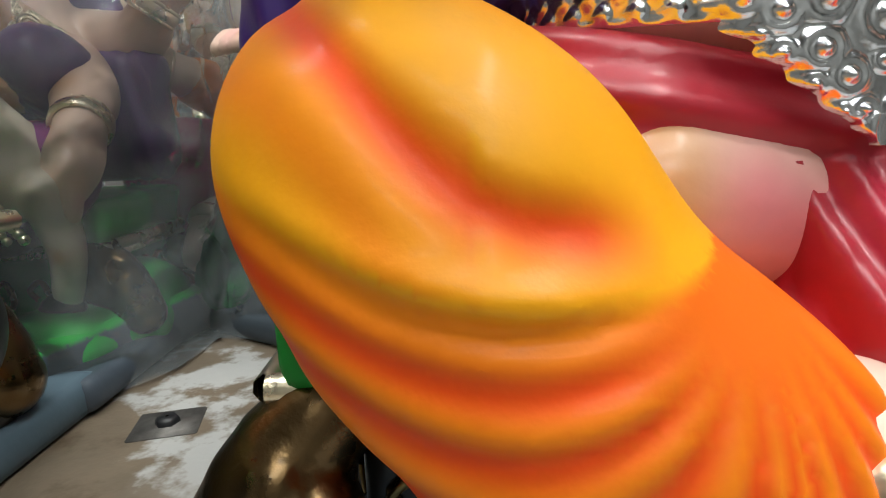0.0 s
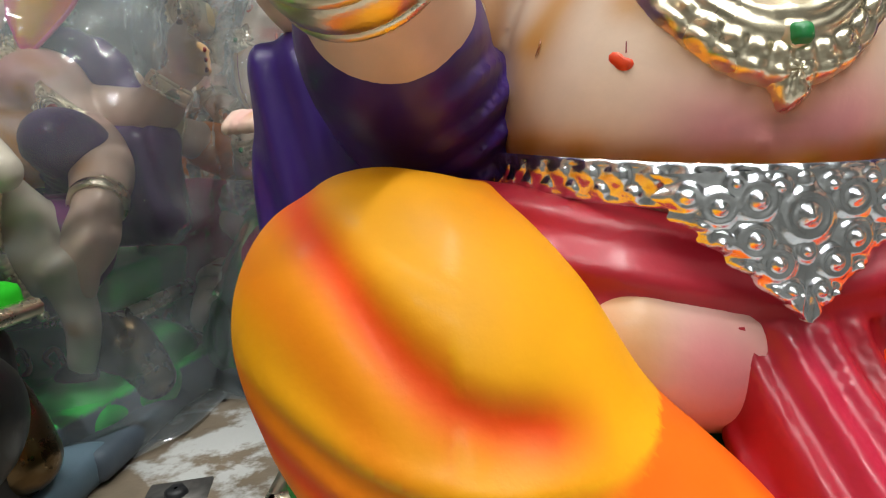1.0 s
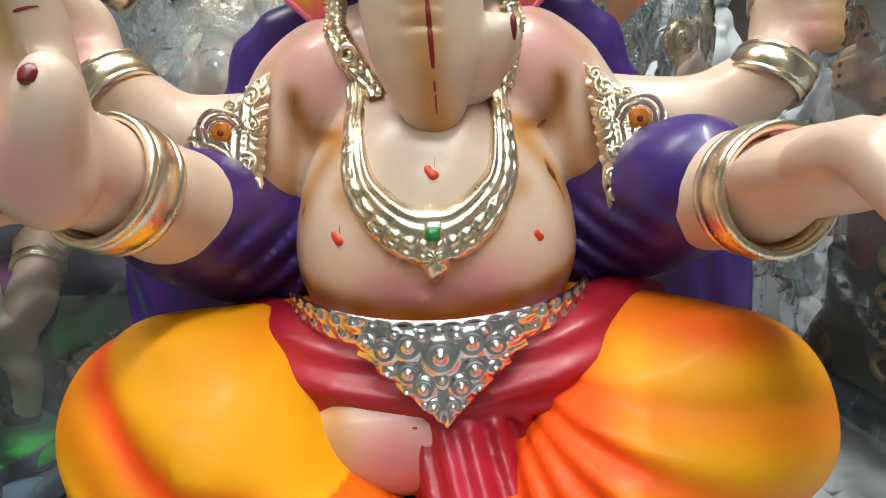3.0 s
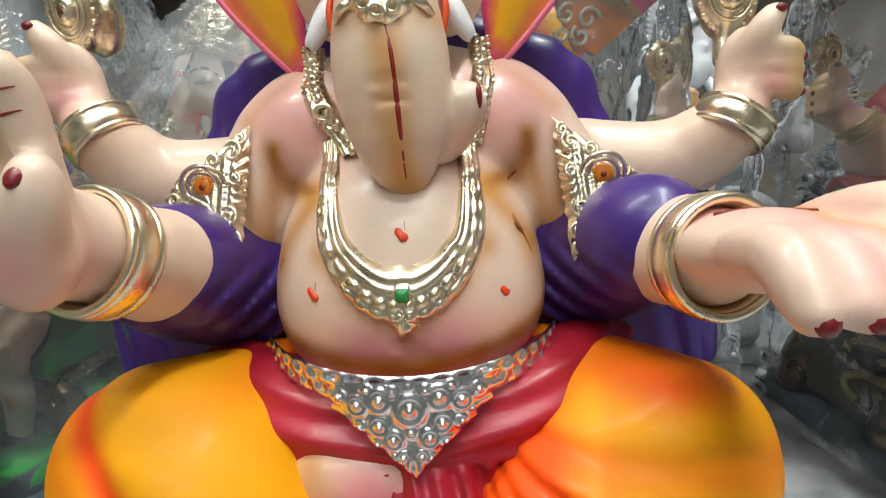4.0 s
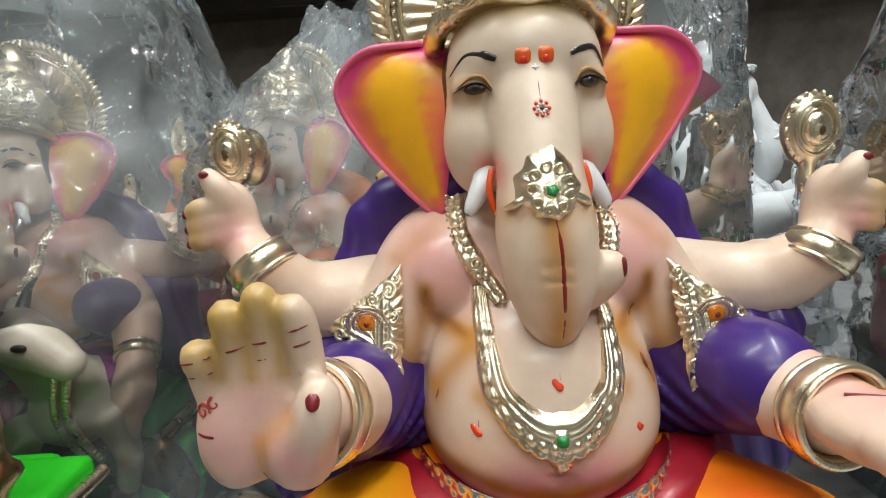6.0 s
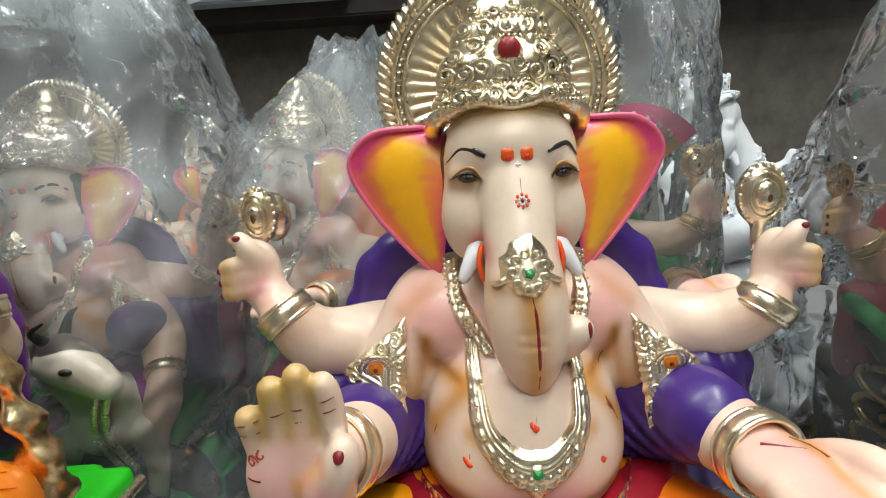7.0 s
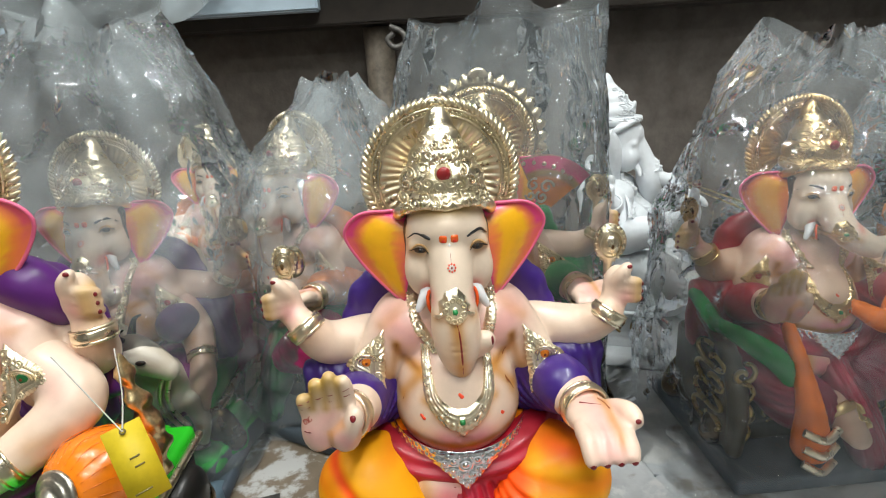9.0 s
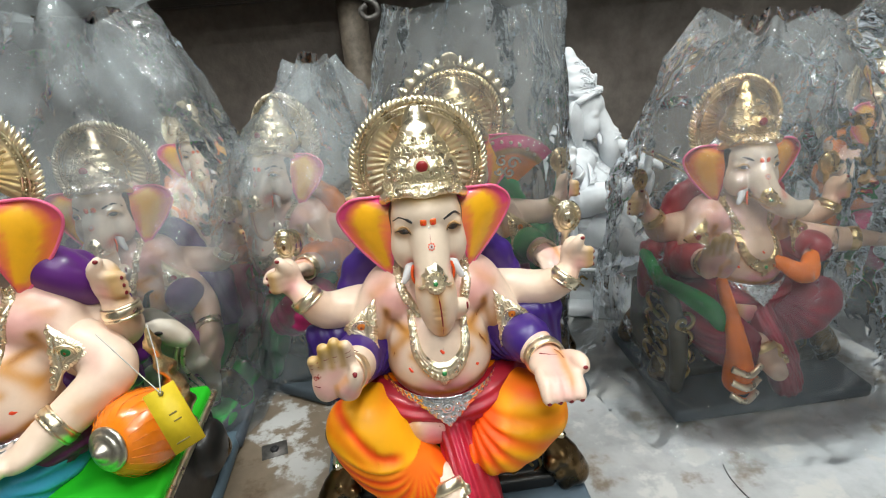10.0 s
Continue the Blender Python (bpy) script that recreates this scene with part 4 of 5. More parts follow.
        for u_, v_, q_ in ((-0.0105, 0.0130, 0.0042), (-0.0030, 0.0098, 0.0030), (0.0095, 0.0010, 0.0028), (0.0128, -0.0045, 0.0026), (-0.0122, 0.0020, 0.0026), (-0.0100, -0.0120, 0.0040), (-0.0125, -0.0205, 0.0030), (-0.0020, -0.0120, 0.0026), (-0.0136, 0.0180, 0.0026), (-0.0130, -0.0265, 0.0022)):
            scroll(so, FA, (cx + s * u_, cz + v_), q_, 1.5, mg, gold, u_ * 400, s, 0.0009, 0.0032)
        y0 = float(FA(cx, cz))
        for R0 in (0.0088, 0.0062):
            so.ring((cx, y0 - 0.0034, cz), (0, 1, 0.35), R0, 0.0009, mg, gold, 1, 30)
        so.bead((cx, y0 - 0.0036, cz), 0.0042, mp, sk if chalk else pal["stone"], 14, 8, (1, 0.45, 1))
        so.bead((cx, y0 - 0.0054, cz), 0.0013, mp, sk if chalk else (0.25, 0.04, 0.005), 8, 6, (1, 0.4, 1))
    # belt: a chased band round the belly and a pointed clasp plate
    nb = 240
    a = np.linspace(math.pi * 1.02, math.pi * 1.98, nb)
    u = np.linspace(-1, 1, 15)
    bx = (0.0605 * np.cos(a))[:, None] + 0 * u[None]
    bz = 0.1685 + 0.004 * (bx / 0.059) ** 2 - 0.02 * bx + 0.0052 * u[None]
    arc = 0.060 * (a - math.pi * 1.5)[:, None] + 0 * u[None]
    knobs = np.zeros_like(bx)
    for i in range(-12, 13):
        for dz, q_ in ((0.0016, 0.0026), (-0.0024, 0.0019)):
            c_ = 0.0075 * i + (0.0035 if dz < 0 else 0)
            knobs = np.maximum(knobs, np.exp(-(((arc - c_) / q_) ** 2 + ((0.0052 * u[None] - dz) / q_) ** 2) ** 1.6))
    by = 0.172 + 0.0650 * np.sin(a)[:, None] - 0.0014 * (1 - u[None] ** 6) - 0.0019 * knobs - 0.0009 * (np.abs(u[None]) > 0.8)
    so.grid(np.stack([bx, by, bz], -1), ms, silver)
    uu, vv = np.meshgrid(np.linspace(-1, 1, 111), np.linspace(0, 1, 90), indexing="ij")
    half = 0.0290 * np.where(vv < 0.22, 1.0, np.clip(1.0 - (vv - 0.22) / 0.78, 0.02, 1) ** 0.95) * (1 + 0.05 * np.cos(vv * 40))
    px, pz = uu * half + 0.0006, 0.1725 - 0.0320 * vv
    lump = np.zeros_like(px)
    for x, z, q_ in ((0, 0.1630, 0.0052), (0.0100, 0.1665, 0.0042), (0.0105, 0.1580, 0.0036), (0.0175, 0.1650, 0.0036), (0.0235, 0.1675, 0.0028), (0.0060, 0.1530, 0.0034), (0.0115, 0.1515, 0.0024), (0.0170, 0.1575, 0.0024), (0.0030, 0.1470, 0.0024), (0.0062, 0.1465, 0.0017), (0.0205, 0.1610, 0.0020), (0.0055, 0.1690, 0.0022), (0.0140, 0.1700, 0.0020), (0, 0.1555, 0.0020)):
        for s in (-1, 1):
            d_ = np.hypot(px - s * x, pz - z) / q_
            lump = np.maximum(lump, np.exp(-d_ ** 4) * (0.75 + 0.35 * np.cos(d_ * 5.5)) * (0.5 + q_ * 110))
    fan = np.arctan2(px, 0.1500 - pz)
    lump = np.maximum(lump, 0.55 * np.abs(np.sin(fan * 6)) * (pz < 0.1465))
    py = 0.1068 + 5.0 * px ** 2 - 0.003 * vv - 0.0022 * (1 - np.abs(uu) ** 8) - 0.0024 * lump
    so.grid(np.stack([px, py, pz], -1), ms, silver)
    # bangles
    for c, ax, R in (((-0.0905, 0.1015, 0.2215), (0.28, 1, -0.40), 0.0182), ((0.0995, 0.105, 0.2075), (-0.15, 1, -0.08), 0.0182), ((-0.1325, 0.1868, 0.2605), (-0.6, 0.15, 0.8), 0.0152), ((REAR[1][0] + 0.0015, REAR[1][1], REAR[1][2] + 0.0015), (0.55 if not bare else -0.1, 0.1, 0.8), 0.0152)):
        if right_arm != "open" and c[0] > 0.09 and c[0] < 0.11:
            c, ax, R = ((0.1215, 0.120, 0.166), (0.3, -0.9, -0.5), 0.0165) if right_arm == "down" else ((0.152, 0.140, 0.2135), (1, -0.3, 0.05), 0.0160) if right_arm == "rest" else ((0.066, 0.1265, 0.177), (0.7, 0.6, 0.35), 0.0175)
        c, ax = np.array(c), np.array(ax) / np.linalg.norm(ax)
        so.ring(c, ax, R, 0.0024, mg, gold, 2.2)
        so.ring(c + ax * 0.0052, ax, R + 0.0004, 0.0016, mg, gold)
        so.ring(c - ax * 0.0052, ax, R + 0.0004, 0.0016, mg, gold)
    # anklets
    so.ring((-0.009, 0.080, 0.084), (0.3, -0.75, -0.75), 0.0185, 0.0030, mg, gold, 2.2)
    strip(so, FR, [(0.002, 0.098), (0.010, 0.092), (0.004, 0.086), (0.014, 0.080), (0.010, 0.074)], [0.003, 0.0035, 0.003, 0.0035, 0.003], mg, gold, 0.002, 40, 7, None, (0.03, 0.1))

    # emblems in the two rear hands
    for cx, cy, cz, w, hh, dy in ((-0.1480, 0.208, 0.3175, 0.0110, 0.0165, 0.004), (REAR[2][0] - 0.004, 0.213, REAR[2][2] + 0.037, 0.0150, 0.0190, 0.008))[:1 if bare else 2]:
        g = Clay(h, 0.004)
        g.put(s_ell((cx, cy, cz), (w, 0.008, hh)))
        g.put(s_ell((cx + 0.006, cy + 0.009, cz - 0.003), (w * 0.95, 0.010, hh * 0.95)), 0.002)
        g.put(s_cap((cx - 0.003, cy - 0.004, cz - hh - 0.012), (cx, cy, cz - hh + 0.006), 0.004, 0.004))
        g.build()
        so.add(g.V, g.F, mg, gold)
        G = Front([g])
        for i in range(20):
            a = i * 2 * math.pi / 20
            so.bead((cx + w * 0.92 * math.cos(a), cy - 0.003, cz + hh * 0.95 * math.sin(a)), 0.0017, mg, gold, 6, 4)
        for R0 in (0.72, 0.5):
            a = np.linspace(0, 2 * math.pi, 30)
            so.tube(np.stack([cx + w * R0 * np.cos(a), np.full(30, cy - 0.0068), cz + hh * R0 * np.sin(a)], 1), 0.0009, mg, gold, 6)
        emboss(so, G, (cx, cz - 0.002), lambda a: w * 0.5 * (1 + 0.5 * max(0, math.sin(a)) ** 3), mg, gold, 0.002, lambda r, a: 0.0012 * np.abs(np.sin(r * 6.3)), 8, 26)
        if not chalk:
            so.bead((cx, cy - 0.0105, cz - 0.001), 0.0020, mp, (0.10, 0.05, 0.01), 8, 6, (1, 0.4, 1.6))

    # seat and plate
    if seat:
        sc = pal["seat"]
        e = Clay(h * 1.4, 0.004)
        e.put(s_box((0, 0.190, 0.050), (0.104, 0.062, 0.034), 0.006))
        e.put(s_box((0, 0.190, 0.028), (0.116, 0.072, 0.010), 0.005))
        e.build()
        so.add(e.V, e.F, mp, sk if chalk else sc)
        e = Clay(h * 1.2, 0.004)
        for s in (-1, 1):
            for y in (0.132, 0.246):
                e.limb([(s * 0.108, y, 0.080), (s * 0.124, y - 0.004, 0.062), (s * 0.138, y - 0.008, 0.036)], [0.012, 0.016, 0.017], 6)
                for j, (dx, dz) in enumerate(((0, 0), (0.012, -0.012), (0.016, -0.028), (-0.012, -0.008), (-0.004, -0.022), (0.004, -0.036))):
                    e.put(s_ell((s * (0.122 + dx), y - 0.014, 0.064 + dz), (0.009, 0.010, 0.0105)), 0.0025)
        e.build()
        so.add(e.V, e.F, mp if chalk else M_GOLD, sk if chalk else spray(e.V, (0.17, 0.105, 0.045), [((-0.14, 0.1, 0.03), (0.14, 0.1, 0.03), 0.012, (0.02, 0.017, 0.012), 0.8)]))
        for s in (-1, 1):
            for i in range(5):
                yy = 0.145 + 0.024 * i
                so.tube(curve([(s * 0.105, yy, 0.042), (s * 0.1075, yy + 0.007, 0.050), (s * 0.106, yy + 0.004, 0.062), (s * 0.105, yy - 0.006, 0.056)], 12), 0.002, mg, (0.35, 0.24, 0.09), 6)
            so.tube([(s * 0.1255, 0.128, 0.0845), (s * 0.1255, 0.252, 0.0845)], 0.0042, mg, gold, 8)
        so.tube([(-0.1255, 0.128, 0.0845), (0.1255, 0.128, 0.0845)], 0.0042, mg, gold, 8)
        for x in np.linspace(-0.123, 0.123, 44):
            so.bead((x, 0.1265, 0.0785), 0.0026, mg, gold, 6, 4)
        for y in np.linspace(0.13, 0.25, 22):
            for s in (-1, 1):
                so.bead((s * 0.127, y, 0.0785), 0.0026, mg, gold, 6, 4)
        for i in range(8):
            x = -0.09 + 0.026 * i
            so.tube(curve([(x, 0.1285, 0.038), (x + 0.008, 0.1265, 0.046), (x + 0.004, 0.1265, 0.060), (x - 0.006, 0.1275, 0.054), (x - 0.001, 0.1275, 0.047)], 16), 0.0021, mg, (0.35, 0.24, 0.09), 6)
        c = Clay(h * 1.4, 0.004)
        c.put(s_box((0, 0.190, 0.100), (0.122, 0.068, 0.016), 0.006))
        c.build()
        so.add(c.V, c.F, mc, sk if chalk else pal["seat_top"])
        c = Clay(0.004, 0.004)
        c.put(s_box((0, 0.165, 0.010), (0.150, 0.122, 0.0105), 0.005))
        c.build()
        so.add(c.V, c.F, mc, sk if chalk else pal["plate"])
    return so


def noise_field(P):
    """A cheap smooth random field of place, about -1 to 1."""
    x, y, z = P[:, 0], P[:, 1], P[:, 2]
    return (np.sin(1.7 * x + 1.3 * np.sin(y * 1.1 + z)) * np.sin(1.9 * y + 1.1 * np.sin(z * 1.3 - x)) + np.sin(2.3 * z + 1.7 * np.sin(x * 0.9 + y))) * 0.5


AXIS = (0.0, 0.17, 0.0)


def place(so, name, m, label, category="statue", group=""):
    ob = new(name, so.mesh(name, AXIS))
    ob.matrix_world = m
    return tagged(ob, label, category, group)


main = elephant_statue("statue", palette())
place(main, "elephant_statue", pose(0.079, 0.17, 0.0), "glossy painted plaster elephant-headed seated statue, yellow and red draped, gold crown")


# ---- the other sculptures on the ledge ----
def scaled(x, y, z, rz, k):
    return pose(x, y, z, 0, 0, rz) @ Matrix.Diagonal((k, k, k, 1))


# grey-purple one beside a small cow, on a grassy slab
cow_pal = palette(skin=(0.66, 0.46, 0.36), shawl=(0.085, 0.02, 0.15), dhoti=(0.20, 0.02, 0.16), dhoti_shade=(0.10, 0.01, 0.10), sash=(0.3, 0.02, 0.2), stone=(0.4, 0.01, 0.02), plate=(0.075, 0.095, 0.12), seat=(0.015, 0.38, 0.05), seat_top=(0.015, 0.40, 0.05))
COW = (-0.338, 0.395, 0.95)
W = lambda x, y, z: ((x - COW[0]) / COW[2], (y - COW[1]) / COW[2] + 0.17, z / COW[2])
cow = elephant_statue("statue", cow_pal, 0.003, "down", True, False)
g = Clay(0.004, 0.006)
g.put(s_box(W(-0.353, 0.374, 0.018), (0.158, 0.093, 0.0195), 0.006, (0, 0, -17)))
g.build()
top = g.V[:, 2] > 0.0350
gc = np.where(top[:, None], np.array((0.015, 0.40, 0.05)), np.array((0.075, 0.095, 0.12)))
cow.add(g.V, g.F, M_CLOTH, gc)
g = Clay(0.004, 0.02)
for x, y, z, r in ((-0.235, 0.40, 0.03, 0.034), (-0.223, 0.36, 0.025, 0.026), (-0.245, 0.32, 0.02, 0.03)):
    g.put(s_ell(W(x, y, z), (r * 1.2, r, r)))
g.build()
cow.add(g.V, g.F, M_CLOTH, (0.015, 0.36, 0.05))
g = Clay(0.0026, 0.012)
g.put(s_ell(W(-0.262, 0.330, 0.130), (0.034, 0.044, 0.036)))
g.limb([W(-0.262, 0.318, 0.150), W(-0.272, 0.302, 0.180), W(-0.270, 0.292, 0.196)], [0.026, 0.020, 0.020], 6)
g.limb([W(-0.272, 0.292, 0.198), W(-0.252, 0.284, 0.192), W(-0.232, 0.280, 0.180)], [0.022, 0.018, 0.013], 6)
g.limb([W(-0.232, 0.316, 0.120), W(-0.228, 0.322, 0.085), W(-0.236, 0.326, 0.050)], [0.014, 0.0105, 0.008], 8)
g.limb([W(-0.290, 0.300, 0.120), W(-0.285, 0.275, 0.085), W(-0.262, 0.265, 0.080)], [0.014, 0.011, 0.009], 8)
for s_ in (-1, 1):
    g.limb([W(-0.285, 0.300 + 0.012 * s_, 0.210), W(-0.300, 0.300 + 0.03 * s_, 0.214)], [0.008, 0.005], 4)
g.build()
cow.add(g.V, g.F, M_PAINT, spray(g.V, (0.66, 0.60, 0.50), [(W(-0.24, 0.27, 0.19), W(-0.24, 0.27, 0.19), 0.02, (0.32, 0.25, 0.18), 0.7), (W(-0.228, 0.31, 0.082), W(-0.228, 0.33, 0.080), 0.008, (0.40, 0.17, 0.03), 0.8), (W(-0.25, 0.27, 0.12), W(-0.26, 0.29, 0.10), 0.03, (0.45, 0.33, 0.22), 0.6)]))
cow.bead(W(-0.252, 0.2665, 0.197), 0.005, M_PAINT, (0.02, 0.012, 0.01), 10, 8, (1.2, 0.5, 0.6))
cow.bead(W(-0.240, 0.326, 0.046), 0.015, M_PAINT, (0.012, 0.010, 0.010), 12, 8, (0.9, 0.9, 0.8))
for s_ in (-1, 1):
    cow.tube(curve([W(-0.276, 0.296 + 0.010 * s_, 0.214), W(-0.274, 0.292 + 0.022 * s_, 0.228), W(-0.262, 0.288 + 0.020 * s_, 0.236)], 8), np.linspace(0.005, 0.001, 8), M_PAINT, (0.02, 0.02, 0.02), 8)
for i in range(22):
    a = i / 21
    q = Vector(W(-0.232 - 0.012 * math.sin(a * 3), 0.278 + 0.02 * a, 0.170 - 0.075 * a))
    cow.bead(q, 0.0036, M_GOLD, GOLDC, 6, 5)
    cow.bead(q + Vector((-0.008, -0.003, 0)), 0.003, M_GOLD, GOLDC, 6, 5)
place(cow, "elephant_statue_with_cow", scaled(COW[0], COW[1], 0.002, 0, COW[2]), "painted elephant-headed statue with a white cow on a green slab")

# the one with the blue cloth, unwrapped
blue_pal = palette(dhoti=(0.06, 0.42, 0.62), dhoti_shade=(0.04, 0.30, 0.50), sash=(0.16, 0.01, 0.12), shawl=(0.10, 0.012, 0.17), rim=(0.80, 0.10, 0.16), stone=(0.01, 0.20, 0.05), seat_top=(0.02, 0.50, 0.015), plate=(0.10, 0.15, 0.19))
blue = elephant_statue("statue", blue_pal, 0.0026, "lap", True, False, True)
g = Clay(0.004, 0.004)
g.put(s_box((0.085, 0.150, 0.108), (0.062, 0.100, 0.0095), 0.005))
g.build()
blue.add(g.V, g.F, M_CLOTH, (0.02, 0.50, 0.015))
blue.tube([(0.148, 0.052, 0.104), (0.148, 0.250, 0.104)], 0.0045, M_GOLD, GOLDC, 8)
g = Clay(0.004, 0.006)
g.put(s_box((0.125, 0.150, 0.056), (0.020, 0.095, 0.044), 0.010))
g.put(s_ell((0.150, 0.090, 0.07), (0.016, 0.02, 0.03)))
g.put(s_ell((0.150, 0.200, 0.07), (0.016, 0.03, 0.03)))
g.build()
blue.add(g.V, g.F, M_PAINT, (0.012, 0.011, 0.010))
place(blue, "elephant_statue", scaled(-0.365, 0.165, 0.0, 0, 1.1), "glossy painted elephant-headed statue in sky-blue cloth, unwrapped", group="wrapped and bare statues")

# maroon one on a green throne
red_pal = palette(skin=(0.72, 0.50, 0.36), dhoti=(0.30, 0.012, 0.035), dhoti_shade=(0.16, 0.006, 0.03), sash=(0.24, 0.010, 0.035), shawl=(0.34, 0.015, 0.03), ear=(0.78, 0.34, 0.03), rim=(0.35, 0.01, 0.04), stone=(0.3, 0.01, 0.02), seat=(0.035, 0.025, 0.008), seat_top=(0.01, 0.24, 0.05), plate=(0.07, 0.09, 0.11), gold=(0.72, 0.52, 0.26))
red = elephant_statue("statue", red_pal, 0.0026, "rest", True, False, False, True)
# scrolled throne side and the orange scarf that hangs over it
g = Clay(0.003, 0.006)
g.put(s_box((-0.128, 0.165, 0.085), (0.010, 0.075, 0.060), 0.008))
g.limb([(-0.128, 0.090, 0.030), (-0.130, 0.088, 0.095), (-0.128, 0.120, 0.150), (-0.126, 0.200, 0.190)], [0.010, 0.012, 0.013, 0.013], 12)
g.build()
red.add(g.V, g.F, M_PAINT, (0.05, 0.036, 0.012))
g = Clay(0.003, 0.006)
g.limb([(-0.150, 0.120, 0.196), (-0.122, 0.086, 0.182), (-0.094, 0.076, 0.160), (-0.076, 0.078, 0.128)], [0.007, 0.012, 0.013, 0.006], 12)
g.limb([(-0.150, 0.118, 0.194), (-0.140, 0.190, 0.205)], [0.009, 0.009], 4)
g.build()
red.add(g.V, g.F, M_CLOTH, (0.01, 0.24, 0.05))
g = Clay(0.003, 0.006)
g.limb([(-0.070, 0.100, 0.190), (-0.068, 0.072, 0.150), (-0.058, 0.062, 0.100), (-0.052, 0.060, 0.052)], [0.008, 0.010, 0.015, 0.022], 12)
g.limb([(0.02, 0.12, 0.205), (0.05, 0.095, 0.19), (0.075, 0.12, 0.205)], [0.008, 0.014, 0.01], 8)
g.build()
red.add(g.V, g.F, M_CLOTH, (0.90, 0.20, 0.012))
for i in range(3):
    red.tube(curve([(-0.074 + 0.002 * i, 0.046, 0.082 - 0.022 * i), (-0.054, 0.036, 0.076 - 0.022 * i), (-0.034, 0.044, 0.084 - 0.022 * i)], 10), 0.005, M_GOLD, GOLDC, 8)
for i in range(4):
    cz = 0.055 + 0.028 * i
    red.tube(curve([(-0.1405, 0.13 + 0.05 * math.sin(a * 1.0) * (1 - a / 9), cz + 0.018 * math.cos(a) * (1 - a / 9)) for a in np.linspace(0, 8, 18)], 40), 0.0035, M_GOLD, (0.55, 0.40, 0.16), 6)
    red.tube(curve([(-0.128 + 0.018 * math.sin(a) * (1 - a / 9), 0.088, cz + 0.016 * math.cos(a) * (1 - a / 9)) for a in np.linspace(0, 8, 18)], 40), 0.0032, M_GOLD, (0.45, 0.32, 0.12), 6)
place(red, "elephant_statue", scaled(0.523, 0.324, 0.0, 0, 0.93), "painted elephant-headed statue in maroon cloth with an orange scarf, bagged", group="wrapped and bare statues")

# green one behind, with a pierced crown ring and a painted fan
green_pal = palette(shawl=(0.012, 0.24, 0.06), dhoti=(0.38, 0.03, 0.36), dhoti_shade=(0.22, 0.02, 0.22), sash=(0.5, 0.05, 0.3), plate=(0.085, 0.11, 0.135), gold=(0.82, 0.66, 0.40))
green = elephant_statue("statue", green_pal, 0.003, "open", True, False)
for R0, r0 in ((0.080, 0.0045), (0.072, 0.003)):
    a = np.linspace(-0.5, math.pi + 0.5, 60)
    green.tube(np.stack([R0 * np.cos(a), np.full(60, 0.232), 0.378 + R0 * np.sin(a)], 1), r0, M_GOLD, GOLDC, 8)
for a in np.linspace(-0.5, math.pi + 0.5, 23):
    d_ = np.array((math.cos(a), 0, math.sin(a)))
    p0 = np.array((0, 0.232, 0.378)) + d_ * 0.080
    green.tube(np.array([p0, p0 + d_ * 0.005, p0 + d_ * 0.010, p0 + d_ * 0.014]), [0.0085, 0.0085, 0.006, 0.001], M_GOLD, GOLDC, 8)
for i in range(5):
    green.tube(curve([(0.012 * math.cos(a) * (1 - 0.2 * i), 0.226, 0.462 + 0.012 * math.sin(a)) for a in np.linspace(0.2, 2.9, 10)], 16), 0.003, M_GOLD, GOLDC, 6)
nr, nt_ = 14, 40
rr, th = np.meshgrid(np.linspace(0.012, 0.072, nr), np.linspace(radians(38), radians(112), nt_), indexing="ij")
fx, fz = 0.062 + rr * np.cos(th), 0.300 + rr * np.sin(th)
fcol = np.where((rr > 0.058)[..., None], np.array((0.80, 0.05, 0.22)), np.where((rr > 0.047)[..., None], np.array((0.45, 0.25, 0.07)), np.array((0.90, 0.26, 0.01))))
green.grid(np.stack([fx, 0.132 - 0.004 * (rr > 0.047) + 0 * rr, fz], -1), M_PAINT, fcol.reshape(-1, 3))
green.grid(np.stack([fx, 0.140 + 0 * rr, fz], -1), M_PAINT, (0.5, 0.25, 0.2), flip=True)
for a in np.linspace(radians(42), radians(108), 7):
    green.bead((0.046 + 0.065 * math.cos(a), 0.127, 0.300 + 0.065 * math.sin(a)), 0.0028, M_GOLD, GOLDC, 7, 5)
for k_, (x, z, r_) in enumerate(((0.066, 0.334, 0.009), (0.050, 0.338, 0.008), (0.060, 0.322, 0.008), (0.046, 0.325, 0.006))):
    green.tube([(x + r_ * (1 - a / 9) * math.cos(a + k_), 0.129, z + r_ * (1 - a / 9) * math.sin(a + k_)) for a in np.linspace(0, 7, 22)], 0.0017, M_GOLD, GOLDC, 6)
place(green, "elephant_statue", scaled(0.147, 0.412, 0.0, 0, 1.0), "painted elephant-headed statue with a tall pierced gold crown ring, bagged", group="wrapped and bare statues")

# orange and pink one at the back, twice
pink_pal = palette(shawl=(0.80, 0.22, 0.02), dhoti=(0.55, 0.03, 0.16), dhoti_shade=(0.35, 0.02, 0.10), sash=(0.02, 0.25, 0.06), plate=(0.06, 0.075, 0.09), seat=(0.02, 0.018, 0.016), seat_top=(0.02, 0.12, 0.04))
pinky = elephant_statue("statue", pink_pal, 0.003, "open", True, False)
ob = place(pinky, "elephant_statue", scaled(-0.140, 0.520, 0.0, -32, 0.96), "painted elephant-headed statue in orange and pink cloth, bagged", group="wrapped and bare statues")
for x, y, rz, k_ in ((-0.345, 0.830, 10, 0.9), (0.905, 0.520, 20, 0.92)):
    o2 = copy_thing(ob, scaled(x, y, 0, rz, 1.0))
    o2.scale = (k_, k_, k_)

